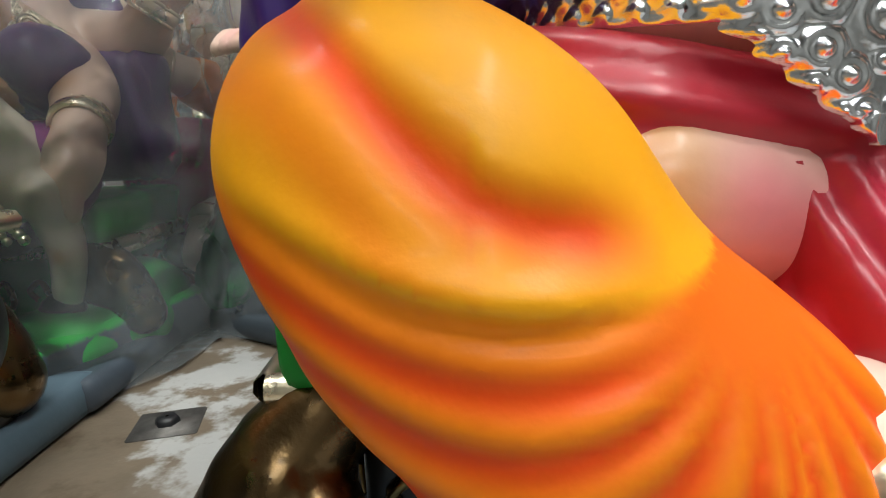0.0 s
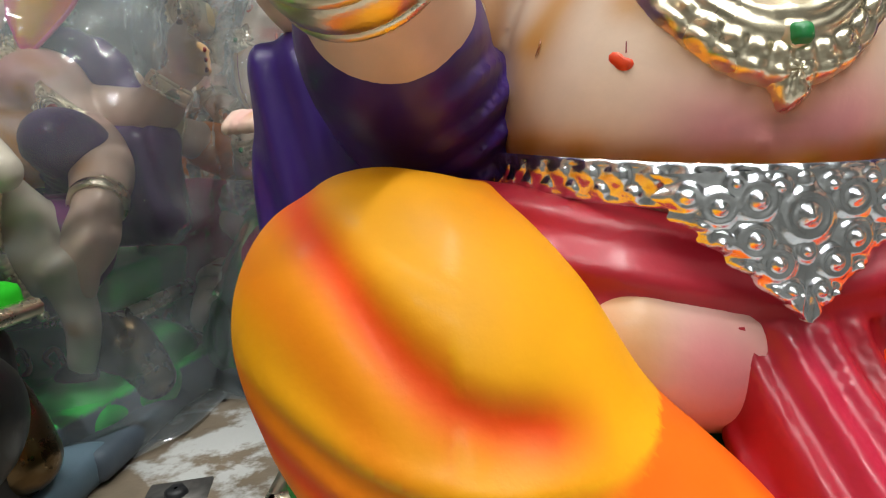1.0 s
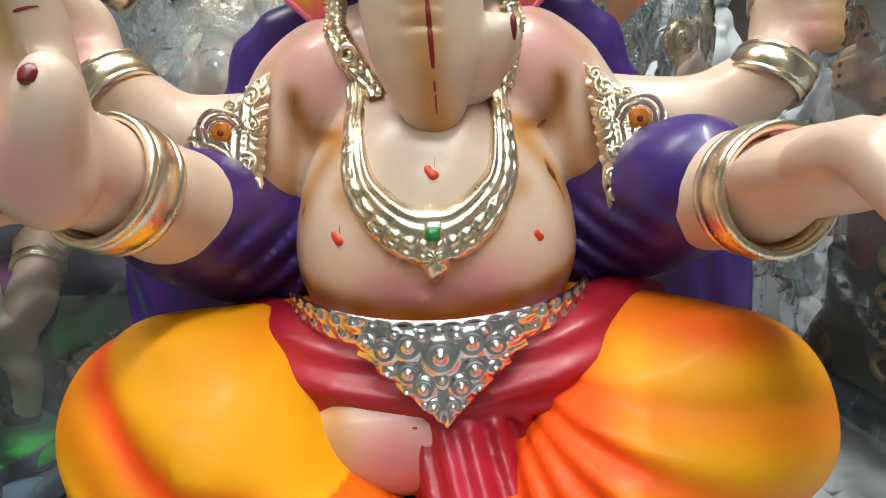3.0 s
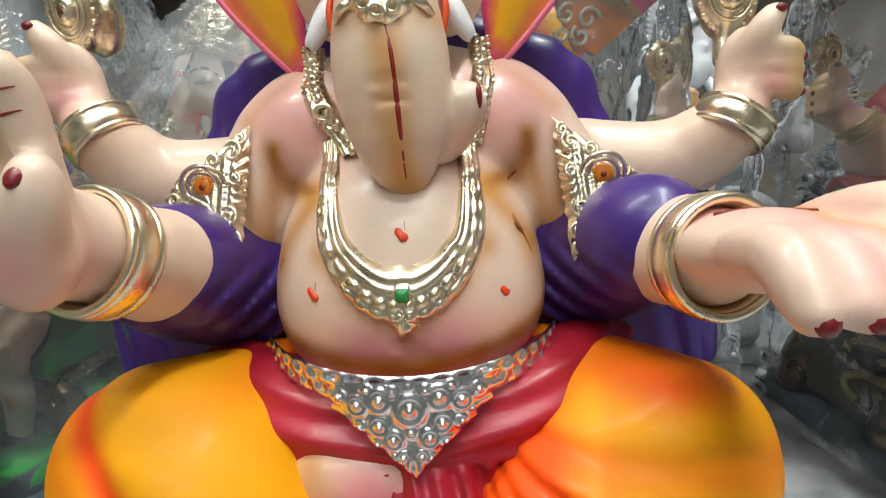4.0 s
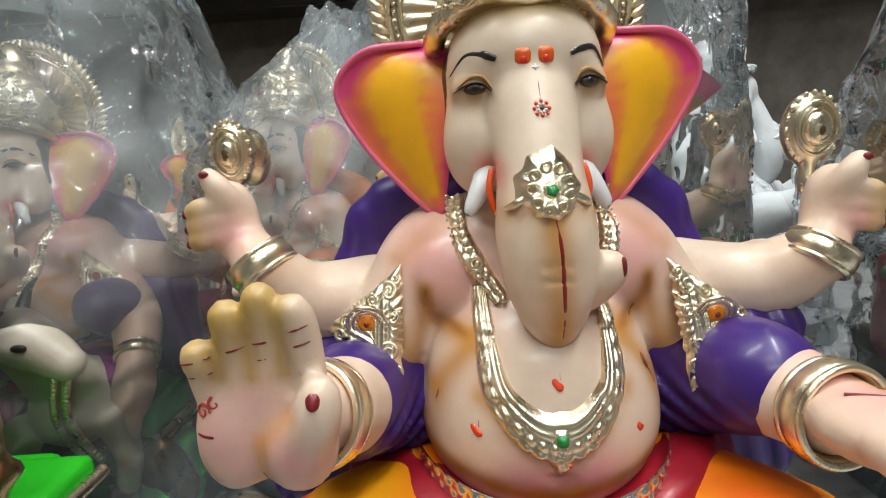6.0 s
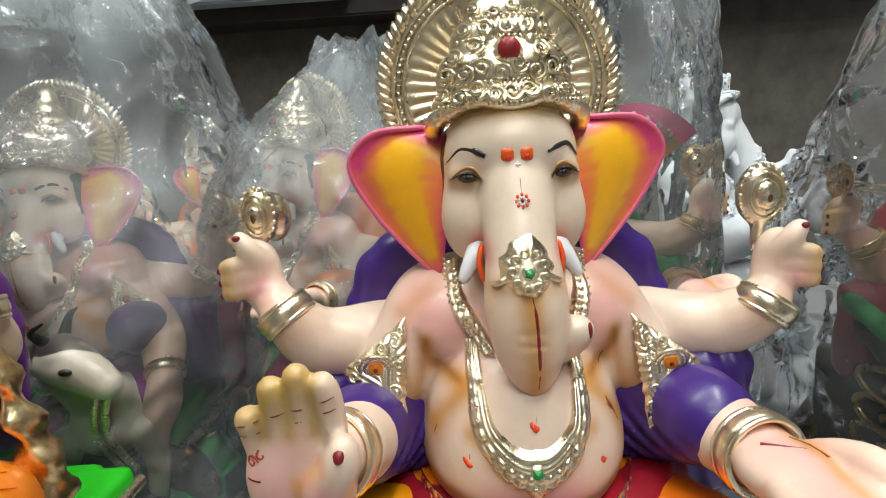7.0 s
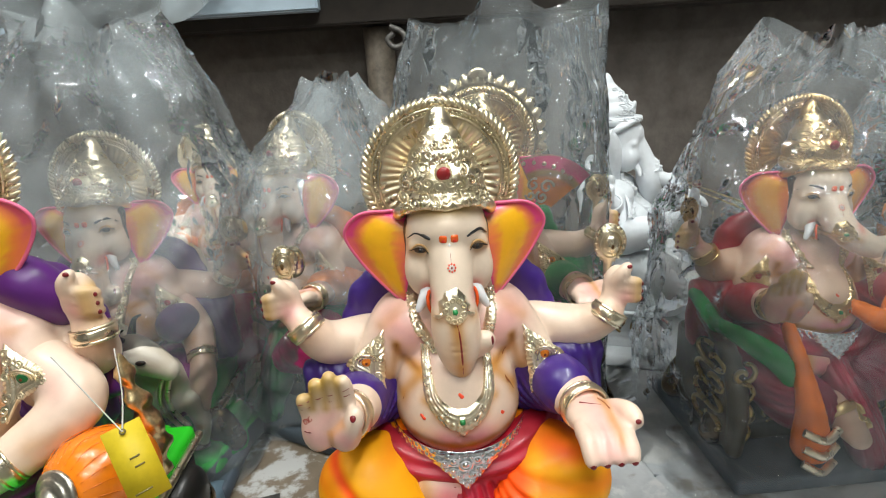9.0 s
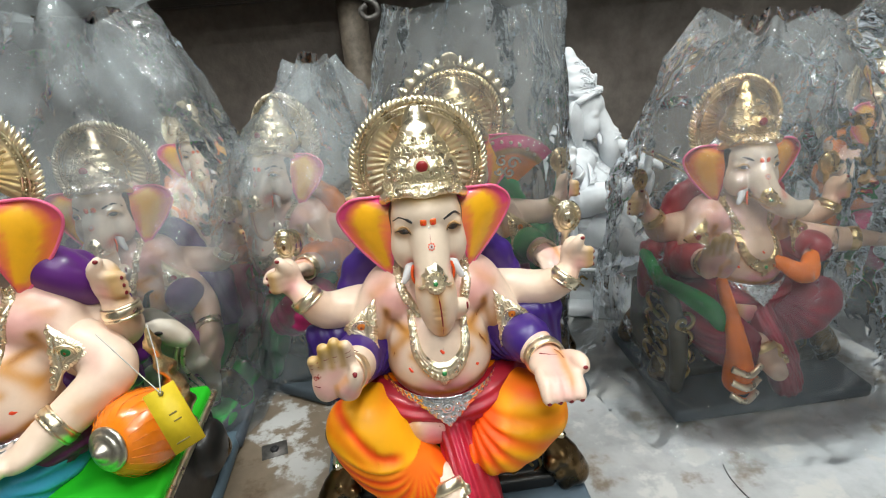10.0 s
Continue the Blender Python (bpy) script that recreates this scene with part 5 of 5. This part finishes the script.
# bare plaster cast, seen from its side
white_pal = palette(skin=(0.74, 0.77, 0.80), gold=(0.74, 0.77, 0.80), silver=(0.74, 0.77, 0.80), plain=True)
raw = elephant_statue("statue", white_pal, 0.003, "open", True, False)
g = Clay(0.003, 0.005)
g.limb([(0, 0.135, 0.285), (0, 0.105, 0.272), (0, 0.085, 0.282), (0, 0.083, 0.296)], [0.013, 0.011, 0.009, 0.006], 10)
g.build()
raw.add(g.V, g.F, M_CHALK, (0.74, 0.77, 0.80))
place(raw, "plaster_statue", scaled(0.415, 0.640, 0.0, 68, 1.02), "unpainted white plaster elephant-headed statue")


# ---- clear plastic bags ----
def film(name, haze_lo, haze_hi):
    m, nt, bs = nodes_of(name)
    out = nt.nodes["Material Output"]
    nt.nodes.remove(bs)
    n1, n2 = noise_node(nt, 7, 3, 0.5), noise_node(nt, 45, 2, 0.5)
    tc = nt.nodes.new("ShaderNodeTexCoord")
    squeeze = nt.nodes.new("ShaderNodeMapping")
    squeeze.inputs["Scale"].default_value = (1.3, 1.3, 0.5)
    squeeze.inputs["Rotation"].default_value = (0.5, 0.35, 0.2)
    nt.links.new(tc.outputs["Object"], squeeze.inputs["Vector"])
    warp = mix_rgb(nt, "ADD", 0.35, squeeze.outputs[0], n1.outputs["Color"])
    prev = None
    for scale, strength, dist in ((3.6, 0.9, 0.070), (8.0, 0.7, 0.022), (22.0, 0.2, 0.003)):
        cr = nt.nodes.new("ShaderNodeTexVoronoi")
        cr.feature = "F1"
        cr.inputs["Scale"].default_value = scale
        nt.links.new(warp, cr.inputs["Vector"])
        b = nt.nodes.new("ShaderNodeBump")
        b.inputs["Strength"].default_value, b.inputs["Distance"].default_value = strength, dist
        nt.links.new(cr.outputs["Distance"], b.inputs["Height"])
        if prev:
            nt.links.new(prev.outputs[0], b.inputs["Normal"])
        prev = b
    tr, df, gl = nt.nodes.new("ShaderNodeBsdfTransparent"), nt.nodes.new("ShaderNodeBsdfDiffuse"), nt.nodes.new("ShaderNodeBsdfGlossy")
    tr.inputs[0].default_value = (0.985, 0.99, 0.99, 1)
    df.inputs[0].default_value = (0.72, 0.79, 0.82, 1)
    gl.inputs[0].default_value, gl.inputs["Roughness"].default_value = (0.95, 0.97, 1, 1), 0.045
    fr = nt.nodes.new("ShaderNodeFresnel")
    fr.inputs["IOR"].default_value = 1.40
    for sock in (gl.inputs["Normal"], fr.inputs["Normal"]):
        nt.links.new(prev.outputs[0], sock)
    m1, m2 = nt.nodes.new("ShaderNodeMixShader"), nt.nodes.new("ShaderNodeMixShader")
    # Milky film; its diffuse share also stands in for sheen from a bright ceiling.
    haze = ramp(nt, n1.outputs["Fac"], [(0.35, (haze_lo,) * 3), (0.7, (haze_hi,) * 3)])
    sx = nt.nodes.new("ShaderNodeSeparateXYZ")
    nt.links.new(tc.outputs["Object"], sx.inputs[0])
    rise = nt.nodes.new("ShaderNodeMapRange")
    for k, v in zip((1, 2, 3, 4), (0.05, 0.34, 0.55, 1.25)):
        rise.inputs[k].default_value = v
    nt.links.new(sx.outputs[2], rise.inputs[0])
    haze = mix_rgb(nt, "MULTIPLY", 1.0, haze, rise.outputs[0])
    for a, b in ((haze, m1.inputs[0]), (tr.outputs[0], m1.inputs[1]), (df.outputs[0], m1.inputs[2]), (fr.outputs[0], m2.inputs[0]), (m1.outputs[0], m2.inputs[1]), (gl.outputs[0], m2.inputs[2]), (m2.outputs[0], out.inputs[0])):
        nt.links.new(a, b)
    return m


HAZY = film("hazy_polythene", 0.07, 0.25)
GLASSY = film("glassy_polythene", 0.04, 0.13)
CLEAR, MILKY = film("clear_polythene", 0.03, 0.12), film("milky_polythene", 0.08, 0.26)


def bag(x, y, rx, ry, high, tip, seed, label, profile=None, mat=None, crumple=1.0, nt_=150, nv=100):
    """A thin crumpled bag over a thing: tip is the place of its gathered mouth."""
    prof = profile or [(0, 1.06), (0.02, 1.02), (0.15, 0.98), (0.45, 0.95), (0.68, 0.80), (0.85, 0.50), (0.95, 0.25), (1.0, 0.13)]
    V = np.zeros((nv, nt_, 3))
    pv, pr = zip(*prof)
    for i in range(nv):
        v = i / (nv - 1)
        k = float(np.interp(v, pv, pr))
        for j in range(nt_):
            a = 2 * math.pi * j / nt_
            sq = (abs(math.cos(a)) ** 3 + abs(math.sin(a)) ** 3) ** (-1 / 3)
            lift = v ** 1.6
            px = x + (tip[0] - x) * lift + rx * k * sq * math.cos(a)
            py = y + (tip[1] - y) * lift + ry * k * sq * math.sin(a)
            pz = v * (high * (1 - lift) + tip[2] * lift)
            q = Vector((math.cos(a) * 1.3, math.sin(a) * 1.3, v * 2.2)) * 1.6 + Vector((seed * 7.3, seed * 3.1, seed))
            n1 = 1 - 2 * abs(noise.noise(q))
            n2 = 1 - 2 * abs(noise.noise(q * 2.7 + Vector((5, 1, 2))))
            n3 = noise.noise(Vector((math.cos(a) * 2.2, math.sin(a) * 2.2, v * 1.6 + seed * 5))) if v > 0.5 else 0
            dist = noise.voronoi(Vector((math.cos(a) * 1.3 + 0.3 * n1, math.sin(a) * 1.3, v * 1.8 + 0.3 * n2)) * 1.5 + Vector((seed * 3.7, seed, 0)))[0]
            facet = min(1.0, (dist[1] - dist[0]) * 2.2)
            dd = crumple * (0.010 * n1 + 0.003 * n2 + 0.055 * n3 * (v - 0.5) * 2 - 0.010 * facet)
            fade = min(1, v * 12)
            px += dd * math.cos(a) * (0.4 + 0.6 * fade)
            py += dd * math.sin(a) * (0.4 + 0.6 * fade)
            pz = max(0.003, pz + 0.6 * dd * fade)
            V[i, j] = px, py, pz
    me = bpy.data.meshes.new("plastic_bag")
    I = np.arange(nv * nt_).reshape(nv, nt_)
    J = np.roll(I, -1, 1)
    q = np.stack([I[:-1], J[:-1], J[1:], I[1:]], -1).reshape(-1, 4)
    me.from_pydata(V.reshape(-1, 3).tolist(), [], q.tolist())
    me.polygons.foreach_set("use_smooth", np.ones(len(q), bool))
    me.materials.append(mat or MILKY)
    return tagged(new("plastic_bag", me), label, "plastic bag", "clear bags over the statues")


BAG = "crumpled clear plastic bag over a statue"
bag(-0.390, 0.440, 0.215, 0.190, 0.50, (-0.350, 0.500, 0.560), 1, BAG, [(0, 1.02), (0.02, 0.99), (0.45, 0.97), (0.68, 0.88), (0.85, 0.68), (0.95, 0.48), (1.0, 0.36)], HAZY)
bag(-0.120, 0.545, 0.165, 0.150, 0.43, (-0.060, 0.600, 0.470), 2, BAG)
bag(0.140, 0.430, 0.150, 0.150, 0.48, (0.185, 0.510, 0.540), 3, BAG, [(0, 1.04), (0.2, 0.98), (0.6, 0.96), (0.8, 0.92), (0.92, 0.84), (1.0, 0.78)], CLEAR, 0.6)
bag(0.525, 0.330, 0.180, 0.180, 0.46, (0.545, 0.355, 0.485), 4, BAG, [(0, 1.22), (0.015, 1.15), (0.05, 1.02), (0.5, 0.95), (0.72, 0.86), (0.9, 0.62), (1.0, 0.35)], GLASSY)
bag(0.905, 0.520, 0.180, 0.170, 0.46, (0.900, 0.540, 0.500), 5, BAG, None, CLEAR)


# ---- loose things ----
def part(name, bm, material, parent, label=""):
    me = bpy.data.meshes.new(name)
    bm.to_mesh(me)
    bm.free()
    me.materials.append(material)
    for p_ in me.polygons:
        p_.use_smooth = True
    ob = new(name, me)
    ob.parent = parent
    return tagged(ob, label) if label else ob


def plain(name, rgb, rough=0.5, metal=0.0, grain=0.2, scale=60.0, coat=0.0):
    m, nt, bs = nodes_of(name)
    n = noise_node(nt, scale, 5, 0.6)
    lo, hi = [tuple(min(1, c * f) for c in rgb) for f in (1 - grain, 1 + grain)]
    nt.links.new(ramp(nt, n.outputs["Fac"], [(0.3, lo), (0.7, hi)]), bs.inputs["Base Color"])
    bs.inputs["Roughness"].default_value, bs.inputs["Metallic"].default_value, bs.inputs["Coat Weight"].default_value = rough, metal, coat
    bump_on(nt, bs, n.outputs["Fac"], 0.15, 0.002)
    return m


def solid(lo, hi, bevel=0.002):
    bm = bmesh.new()
    bmesh.ops.create_cube(bm, size=1)
    for v in bm.verts:
        v.co = Vector([lo[i] + (v.co[i] + 0.5) * (hi[i] - lo[i]) for i in range(3)])
    if bevel:
        bmesh.ops.bevel(bm, geom=bm.edges[:], offset=bevel, segments=2, affect="EDGES")
    return bm


def lathe(profile, n=36, m=None):
    bm = bmesh.new()
    rings = [[bm.verts.new((r * math.cos(2 * math.pi * i / n), r * math.sin(2 * math.pi * i / n), z)) for i in range(n)] for r, z in profile]
    for a, b in zip(rings[:-1], rings[1:]):
        for i in range(n):
            bm.faces.new((a[i], a[(i + 1) % n], b[(i + 1) % n], b[i]))
    bmesh.ops.recalc_face_normals(bm, faces=bm.faces)
    if m:
        bmesh.ops.transform(bm, matrix=m, verts=bm.verts)
    return bm


def wire(pts, r, n=7):
    so = Soup()
    so.tube(pts, r, 0, (1, 1, 1), n)
    bm = bmesh.new()
    vs = [bm.verts.new(v) for v in so.v[0]]
    for f in so.f[0]:
        bm.faces.new([vs[i] for i in f])
    return bm


def thing(name, m, label, category, group=""):
    ob = new(name)
    ob.empty_display_size = 0.02
    ob.matrix_world = m
    return tagged(ob, label, category, group)


ORANGE = plain("orange_lacquer", (0.86, 0.22, 0.008), 0.25, 0, 0.12, 40, 0.6)
SILV = plain("dull_silver", (0.62, 0.58, 0.50), 0.3, 1.0, 0.2, 200)
YELLOW = plain("yellow_card", (0.62, 0.45, 0.01), 0.6, 0, 0.08, 90)
INK = plain("faded_ink", (0.20, 0.16, 0.04), 0.7)
STRING = plain("cotton_string", (0.62, 0.60, 0.55), 0.8)
STEEL = plain("grimy_steel", (0.16, 0.15, 0.14), 0.55, 0.6, 0.3, 120)
BLACK = plain("black_gum", (0.018, 0.018, 0.02), 0.4)
GILT = plain("gilded_paint", (0.75, 0.58, 0.32), 0.28, 1.0, 0.2, 150)

# lacquered drum on the green seat edge
drum = thing("hand_drum", pose(-0.224, 0.124, 0.170, 74, 0, -22) @ Matrix.Diagonal((0.80, 0.80, 0.74, 1)), "orange lacquered hand drum with a silver boss", "drum")
body = part("body", lathe([(0.001, 0.056), (0.018, 0.055), (0.034, 0.046), (0.046, 0.028), (0.0505, 0.004), (0.048, -0.022), (0.038, -0.044), (0.020, -0.056), (0.001, -0.058)], 40), ORANGE, drum)
part("boss", lathe([(0.0265, 0.0520), (0.0270, 0.0555), (0.0240, 0.0575), (0.0210, 0.0570), (0.0200, 0.0600), (0.0150, 0.0625), (0.0135, 0.0615), (0.0120, 0.0660), (0.0070, 0.0690), (0.0055, 0.0720), (0.001, 0.0740)], 36), SILV, drum, "ringed silver boss")
for i in range(22):
    a = 2 * math.pi * i / 22
    part("cord", wire(curve([((0.030 + 0.0005) * math.cos(a), 0.0305 * math.sin(a), 0.0492), (0.0470 * math.cos(a + 0.08), 0.0470 * math.sin(a + 0.08), 0.0290), (0.0512 * math.cos(a), 0.0512 * math.sin(a), 0.004), (0.0486 * math.cos(a - 0.08), 0.0486 * math.sin(a - 0.08), -0.022)], 10), 0.0004, 5), ORANGE, drum)

# gilded conch-like finial behind the drum
fin = thing("gilded_finial", pose(-0.207, 0.170, 0.128) @ Matrix.Diagonal((0.6, 0.6, 0.58, 1)), "gilded twisted finial standing behind the drum", "ornament")
pr = [(0.001, 0.0)] + [(0.014 + 0.004 * math.sin(i * 1.25) + 0.004 * math.sin(i * 0.2), 0.004 + 0.0088 * i) for i in range(24)] + [(0.004, 0.222), (0.001, 0.226)]
bmf = lathe(pr, 22)
for v in bmf.verts:
    k_ = 1 + 0.18 * math.sin(3 * math.atan2(v.co.y, v.co.x) + v.co.z * 90)
    v.co.x, v.co.y = v.co.x * k_ + 0.010 * math.sin(v.co.z * 22), v.co.y * k_
part("twisted_shaft", bmf, GILT, fin)

# price tag on its string
TAG = look((-0.170, 0.085, 0.209), (0.054, -0.34, 0.52), -10)
tag = thing("price_tag", TAG, "yellow card price tag hanging on a white string", "tag")
part("card", solid((-0.0140, -0.030, -0.0006), (0.0140, 0.030, 0.0006), 0.0004), YELLOW, tag)
part("eyelet", lathe([(0.0012, 0.0), (0.0024, 0.0), (0.0024, 0.0010), (0.0012, 0.0010), (0.0012, 0.0)], 16, pose(0.0, 0.025, -0.0016)), INK, tag)
for y0, x0, x1 in ((0.004, -0.004, 0.003), (-0.003, -0.005, 0.002), (-0.022, -0.003, 0.009)):
    part("ink_bar", solid((x0, y0 - 0.0007, -0.0011), (x1, y0 + 0.0007, -0.0006), 0), INK, tag)
hole = TAG @ Vector((0, 0.025, -0.001))
for end in ((-0.222, 0.105, 0.292), (-0.188, 0.125, 0.285)):
    mid = (hole + Vector(end)) / 2 + Vector((0.002, 0, -0.004))
    part("string", wire(curve([TAG.inverted() @ Vector(q) for q in (hole, mid, end)], 14), 0.0006, 6), STRING, tag, "white cotton string")

# bolt and square washer on the ledge
bolt = thing("bolt", pose(-0.152, 0.266, 0.0, 0, 0, 12), "grimy steel bolt with a square washer plate in the ledge", "bolt")
part("washer_plate", solid((-0.017, -0.014, -0.001), (0.017, 0.014, 0.0014), 0.0006), STEEL, bolt)
part("bolt_head", lathe([(0.001, 0.0052), (0.005, 0.0050), (0.0062, 0.0036), (0.0064, 0.0012)], 6), BLACK, bolt)

# ---- the ledge and the room ----
WALLM, nt, bs = nodes_of("sooty_plaster")
n1, n2 = noise_node(nt, 2.2, 6, 0.62), noise_node(nt, 26, 5, 0.6)
c1 = ramp(nt, n1.outputs["Fac"], [(0.3, (0.080, 0.066, 0.056)), (0.55, (0.155, 0.132, 0.115)), (0.8, (0.23, 0.205, 0.18))])
c2 = ramp(nt, n2.outputs["Fac"], [(0.3, (0.7, 0.7, 0.7)), (0.7, (1.1, 1.1, 1.1))])
nt.links.new(mix_rgb(nt, "MULTIPLY", 1.0, c1, c2), bs.inputs["Base Color"])
bs.inputs["Roughness"].default_value = 0.85
bump_on(nt, bs, n2.outputs["Fac"], 0.4, 0.01)

TABLEM, nt, bs = nodes_of("stained_white_sheet")
n1, n2 = noise_node(nt, 5.5, 5, 0.55), noise_node(nt, 40, 5, 0.6)
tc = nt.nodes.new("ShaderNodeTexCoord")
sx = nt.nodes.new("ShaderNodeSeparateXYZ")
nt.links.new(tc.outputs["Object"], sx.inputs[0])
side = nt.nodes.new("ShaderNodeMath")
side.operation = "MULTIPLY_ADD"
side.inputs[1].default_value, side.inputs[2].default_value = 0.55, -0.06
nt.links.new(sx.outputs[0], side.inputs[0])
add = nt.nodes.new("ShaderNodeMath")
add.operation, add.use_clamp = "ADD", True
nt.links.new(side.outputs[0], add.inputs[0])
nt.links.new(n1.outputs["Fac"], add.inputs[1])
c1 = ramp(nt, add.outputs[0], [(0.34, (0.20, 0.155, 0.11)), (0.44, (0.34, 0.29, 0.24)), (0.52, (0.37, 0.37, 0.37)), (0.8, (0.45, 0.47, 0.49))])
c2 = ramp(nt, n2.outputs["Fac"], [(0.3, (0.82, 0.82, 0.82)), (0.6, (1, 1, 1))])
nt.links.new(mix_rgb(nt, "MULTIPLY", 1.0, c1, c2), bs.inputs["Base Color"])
n3 = noise_node(nt, 11, 6, 0.62)
splash = ramp(nt, n3.outputs["Fac"], [(0.53, (0, 0, 0)), (0.58, (1, 1, 1))])
dirt = ramp(nt, n3.outputs["Fac"], [(0.36, (0.55, 0.48, 0.40)), (0.44, (1, 1, 1))])
base = mix_rgb(nt, "MULTIPLY", 1.0, mix_rgb(nt, "MULTIPLY", 1.0, c1, c2), dirt)
nt.links.new(mix_rgb(nt, "MIX", splash, base, (0.47, 0.465, 0.45, 1)), bs.inputs["Base Color"])
bs.inputs["Roughness"].default_value = 0.4
bump_on(nt, bs, n3.outputs["Fac"], 0.3, 0.006)

TIMBER = plain("dark_timber", (0.035, 0.026, 0.020), 0.7, 0, 0.35, 14)
BOARDM = plain("pale_blue_board", (0.42, 0.52, 0.60), 0.6, 0, 0.08, 20)
ROOM_FILL = plain("unseen_room_fill", (0.36, 0.355, 0.335), 0.8, 0, 0.1, 4)
RUST = plain("rusty_pipe", (0.13, 0.105, 0.08), 0.6, 0.2, 0.4, 60)
CONC = plain("concrete", (0.22, 0.21, 0.19), 0.85, 0, 0.2, 8)


def slab(name, lo, hi, mat, label, bevel=0.004, kind="structure", category=""):
    me = bpy.data.meshes.new(name)
    bm = solid(lo, hi, bevel)
    bm.to_mesh(me)
    bm.free()
    me.materials.append(mat)
    return tagged(new(name, me), label, category, kind=kind)


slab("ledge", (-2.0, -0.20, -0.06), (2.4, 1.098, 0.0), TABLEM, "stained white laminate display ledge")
slab("wall_back", (-2.2, 1.10, -0.8), (2.6, 1.25, 2.0), WALLM, "sooty brown plaster wall", 0)
# Unseen room shell, added to bounce and reflect light; its grey sets the fill.
slab("wall_left", (-2.2, -2.4, -0.8), (-2.05, 1.098, 2.0), ROOM_FILL, "unseen side wall, added to bounce light", 0)
slab("wall_right", (2.45, -2.4, -0.8), (2.6, 1.098, 2.0), ROOM_FILL, "unseen side wall, added to bounce light", 0)
slab("wall_front", (-2.2, -2.55, -0.8), (2.6, -2.402, 2.0), ROOM_FILL, "unseen wall behind the walkway, added to bounce light", 0)
slab("ceiling", (-2.2, -2.55, 2.002), (2.6, 1.25, 2.1), ROOM_FILL, "unseen ceiling, added to bounce light", 0)
slab("floor", (-2.2, -2.55, -0.9), (2.6, 1.25, -0.802), CONC, "bare concrete floor", 0)
slab("beam", (-2.04, 1.00, 0.585), (2.44, 1.097, 0.70), TIMBER, "dark timber bearer under the shelf")
slab("shelf", (-2.04, 0.92, 0.703), (2.44, 1.097, 0.725), TIMBER, "dark timber shelf board")

board = tagged(slab("painted_board", (-0.42, 0.955, 0.612), (-0.115, 0.997, 0.80), BOARDM, "pale blue painted board leaning on the bearer", 0.004, "", "board"), "")
pipe = thing("pipe", pose(-0.002, 1.06, 0.0), "rusty pipe with a curled hook against the wall", "pipe")
part("tube", lathe([(0.001, 0.003), (0.034, 0.003), (0.034, 0.58), (0.001, 0.58)], 24), RUST, pipe)
part("hook", wire(curve([(0.03, -0.07, 0.575), (0.055, -0.085, 0.560), (0.058, -0.085, 0.540), (0.035, -0.085, 0.532), (0.022, -0.085, 0.548), (0.036, -0.085, 0.560)], 24), 0.006, 8), STEEL, pipe)

# tube lights on the ceiling
GLOW, nt, bs = nodes_of("lamp_glass")
bs.inputs["Emission Color"].default_value, bs.inputs["Emission Strength"].default_value = (1, 0.97, 0.92, 1), 6.0
HOUSING = plain("white_enamel", (0.75, 0.75, 0.74), 0.4)
for lx, ly, lz, watts, rz in LAMPS:
    fx_ = thing("ceiling_light", pose(lx, ly, lz, 0, 0, rz), "white enamel batten with a lit fluorescent tube", "ceiling light", "tube lights")
    part("housing", solid((-0.58, -0.03, 0.020), (0.58, 0.03, 0.060)), HOUSING, fx_)
    part("tube", lathe([(0.001, -0.56), (0.013, -0.56), (0.013, 0.56), (0.001, 0.56)], 14, pose(0, 0, 0.006, 0, 90, 0)), GLOW, fx_)

# a stray dark thread on the ledge
fibre = thing("thread", pose(0.0, 0.0, 0.0), "thin dark thread lying on the ledge", "thread")
part("strand", wire(curve([(0.404, 0.131, 0.0008), (0.401, 0.116, 0.0008), (0.401, 0.100, 0.0008), (0.404, 0.080, 0.0008), (0.415, 0.050, 0.0008)], 20), 0.0006, 5), BLACK, fibre)

# a folded sheet of plastic hanging over the bearer
NX, NZ = 60, 16
sv = []
for i in range(NX):
    for k_ in range(NZ):
        u, w_ = i / (NX - 1), k_ / (NZ - 1)
        x = -0.95 + 0.66 * u
        drop = 0.575 + 0.035 * math.sin(u * 7) * u + 0.05 * u ** 3 + 0.02 * noise.noise(Vector((u * 6, 2, 1)))
        y = 0.905 + 0.02 * noise.noise(Vector((u * 9, w_ * 3, 4))) - 0.012 * (1 - w_)
        sv.append((x, y, drop + (0.735 - drop) * w_))
sf = [(i * NZ + k_, (i + 1) * NZ + k_, (i + 1) * NZ + k_ + 1, i * NZ + k_ + 1) for i in range(NX - 1) for k_ in range(NZ - 1)]
me = bpy.data.meshes.new("plastic_sheet")
me.from_pydata(sv, [], sf)
for p_ in me.polygons:
    p_.use_smooth = True
me.materials.append(MILKY)
tagged(new("plastic_sheet", me), "milky plastic sheet hanging over the shelf bearer", "plastic sheet")
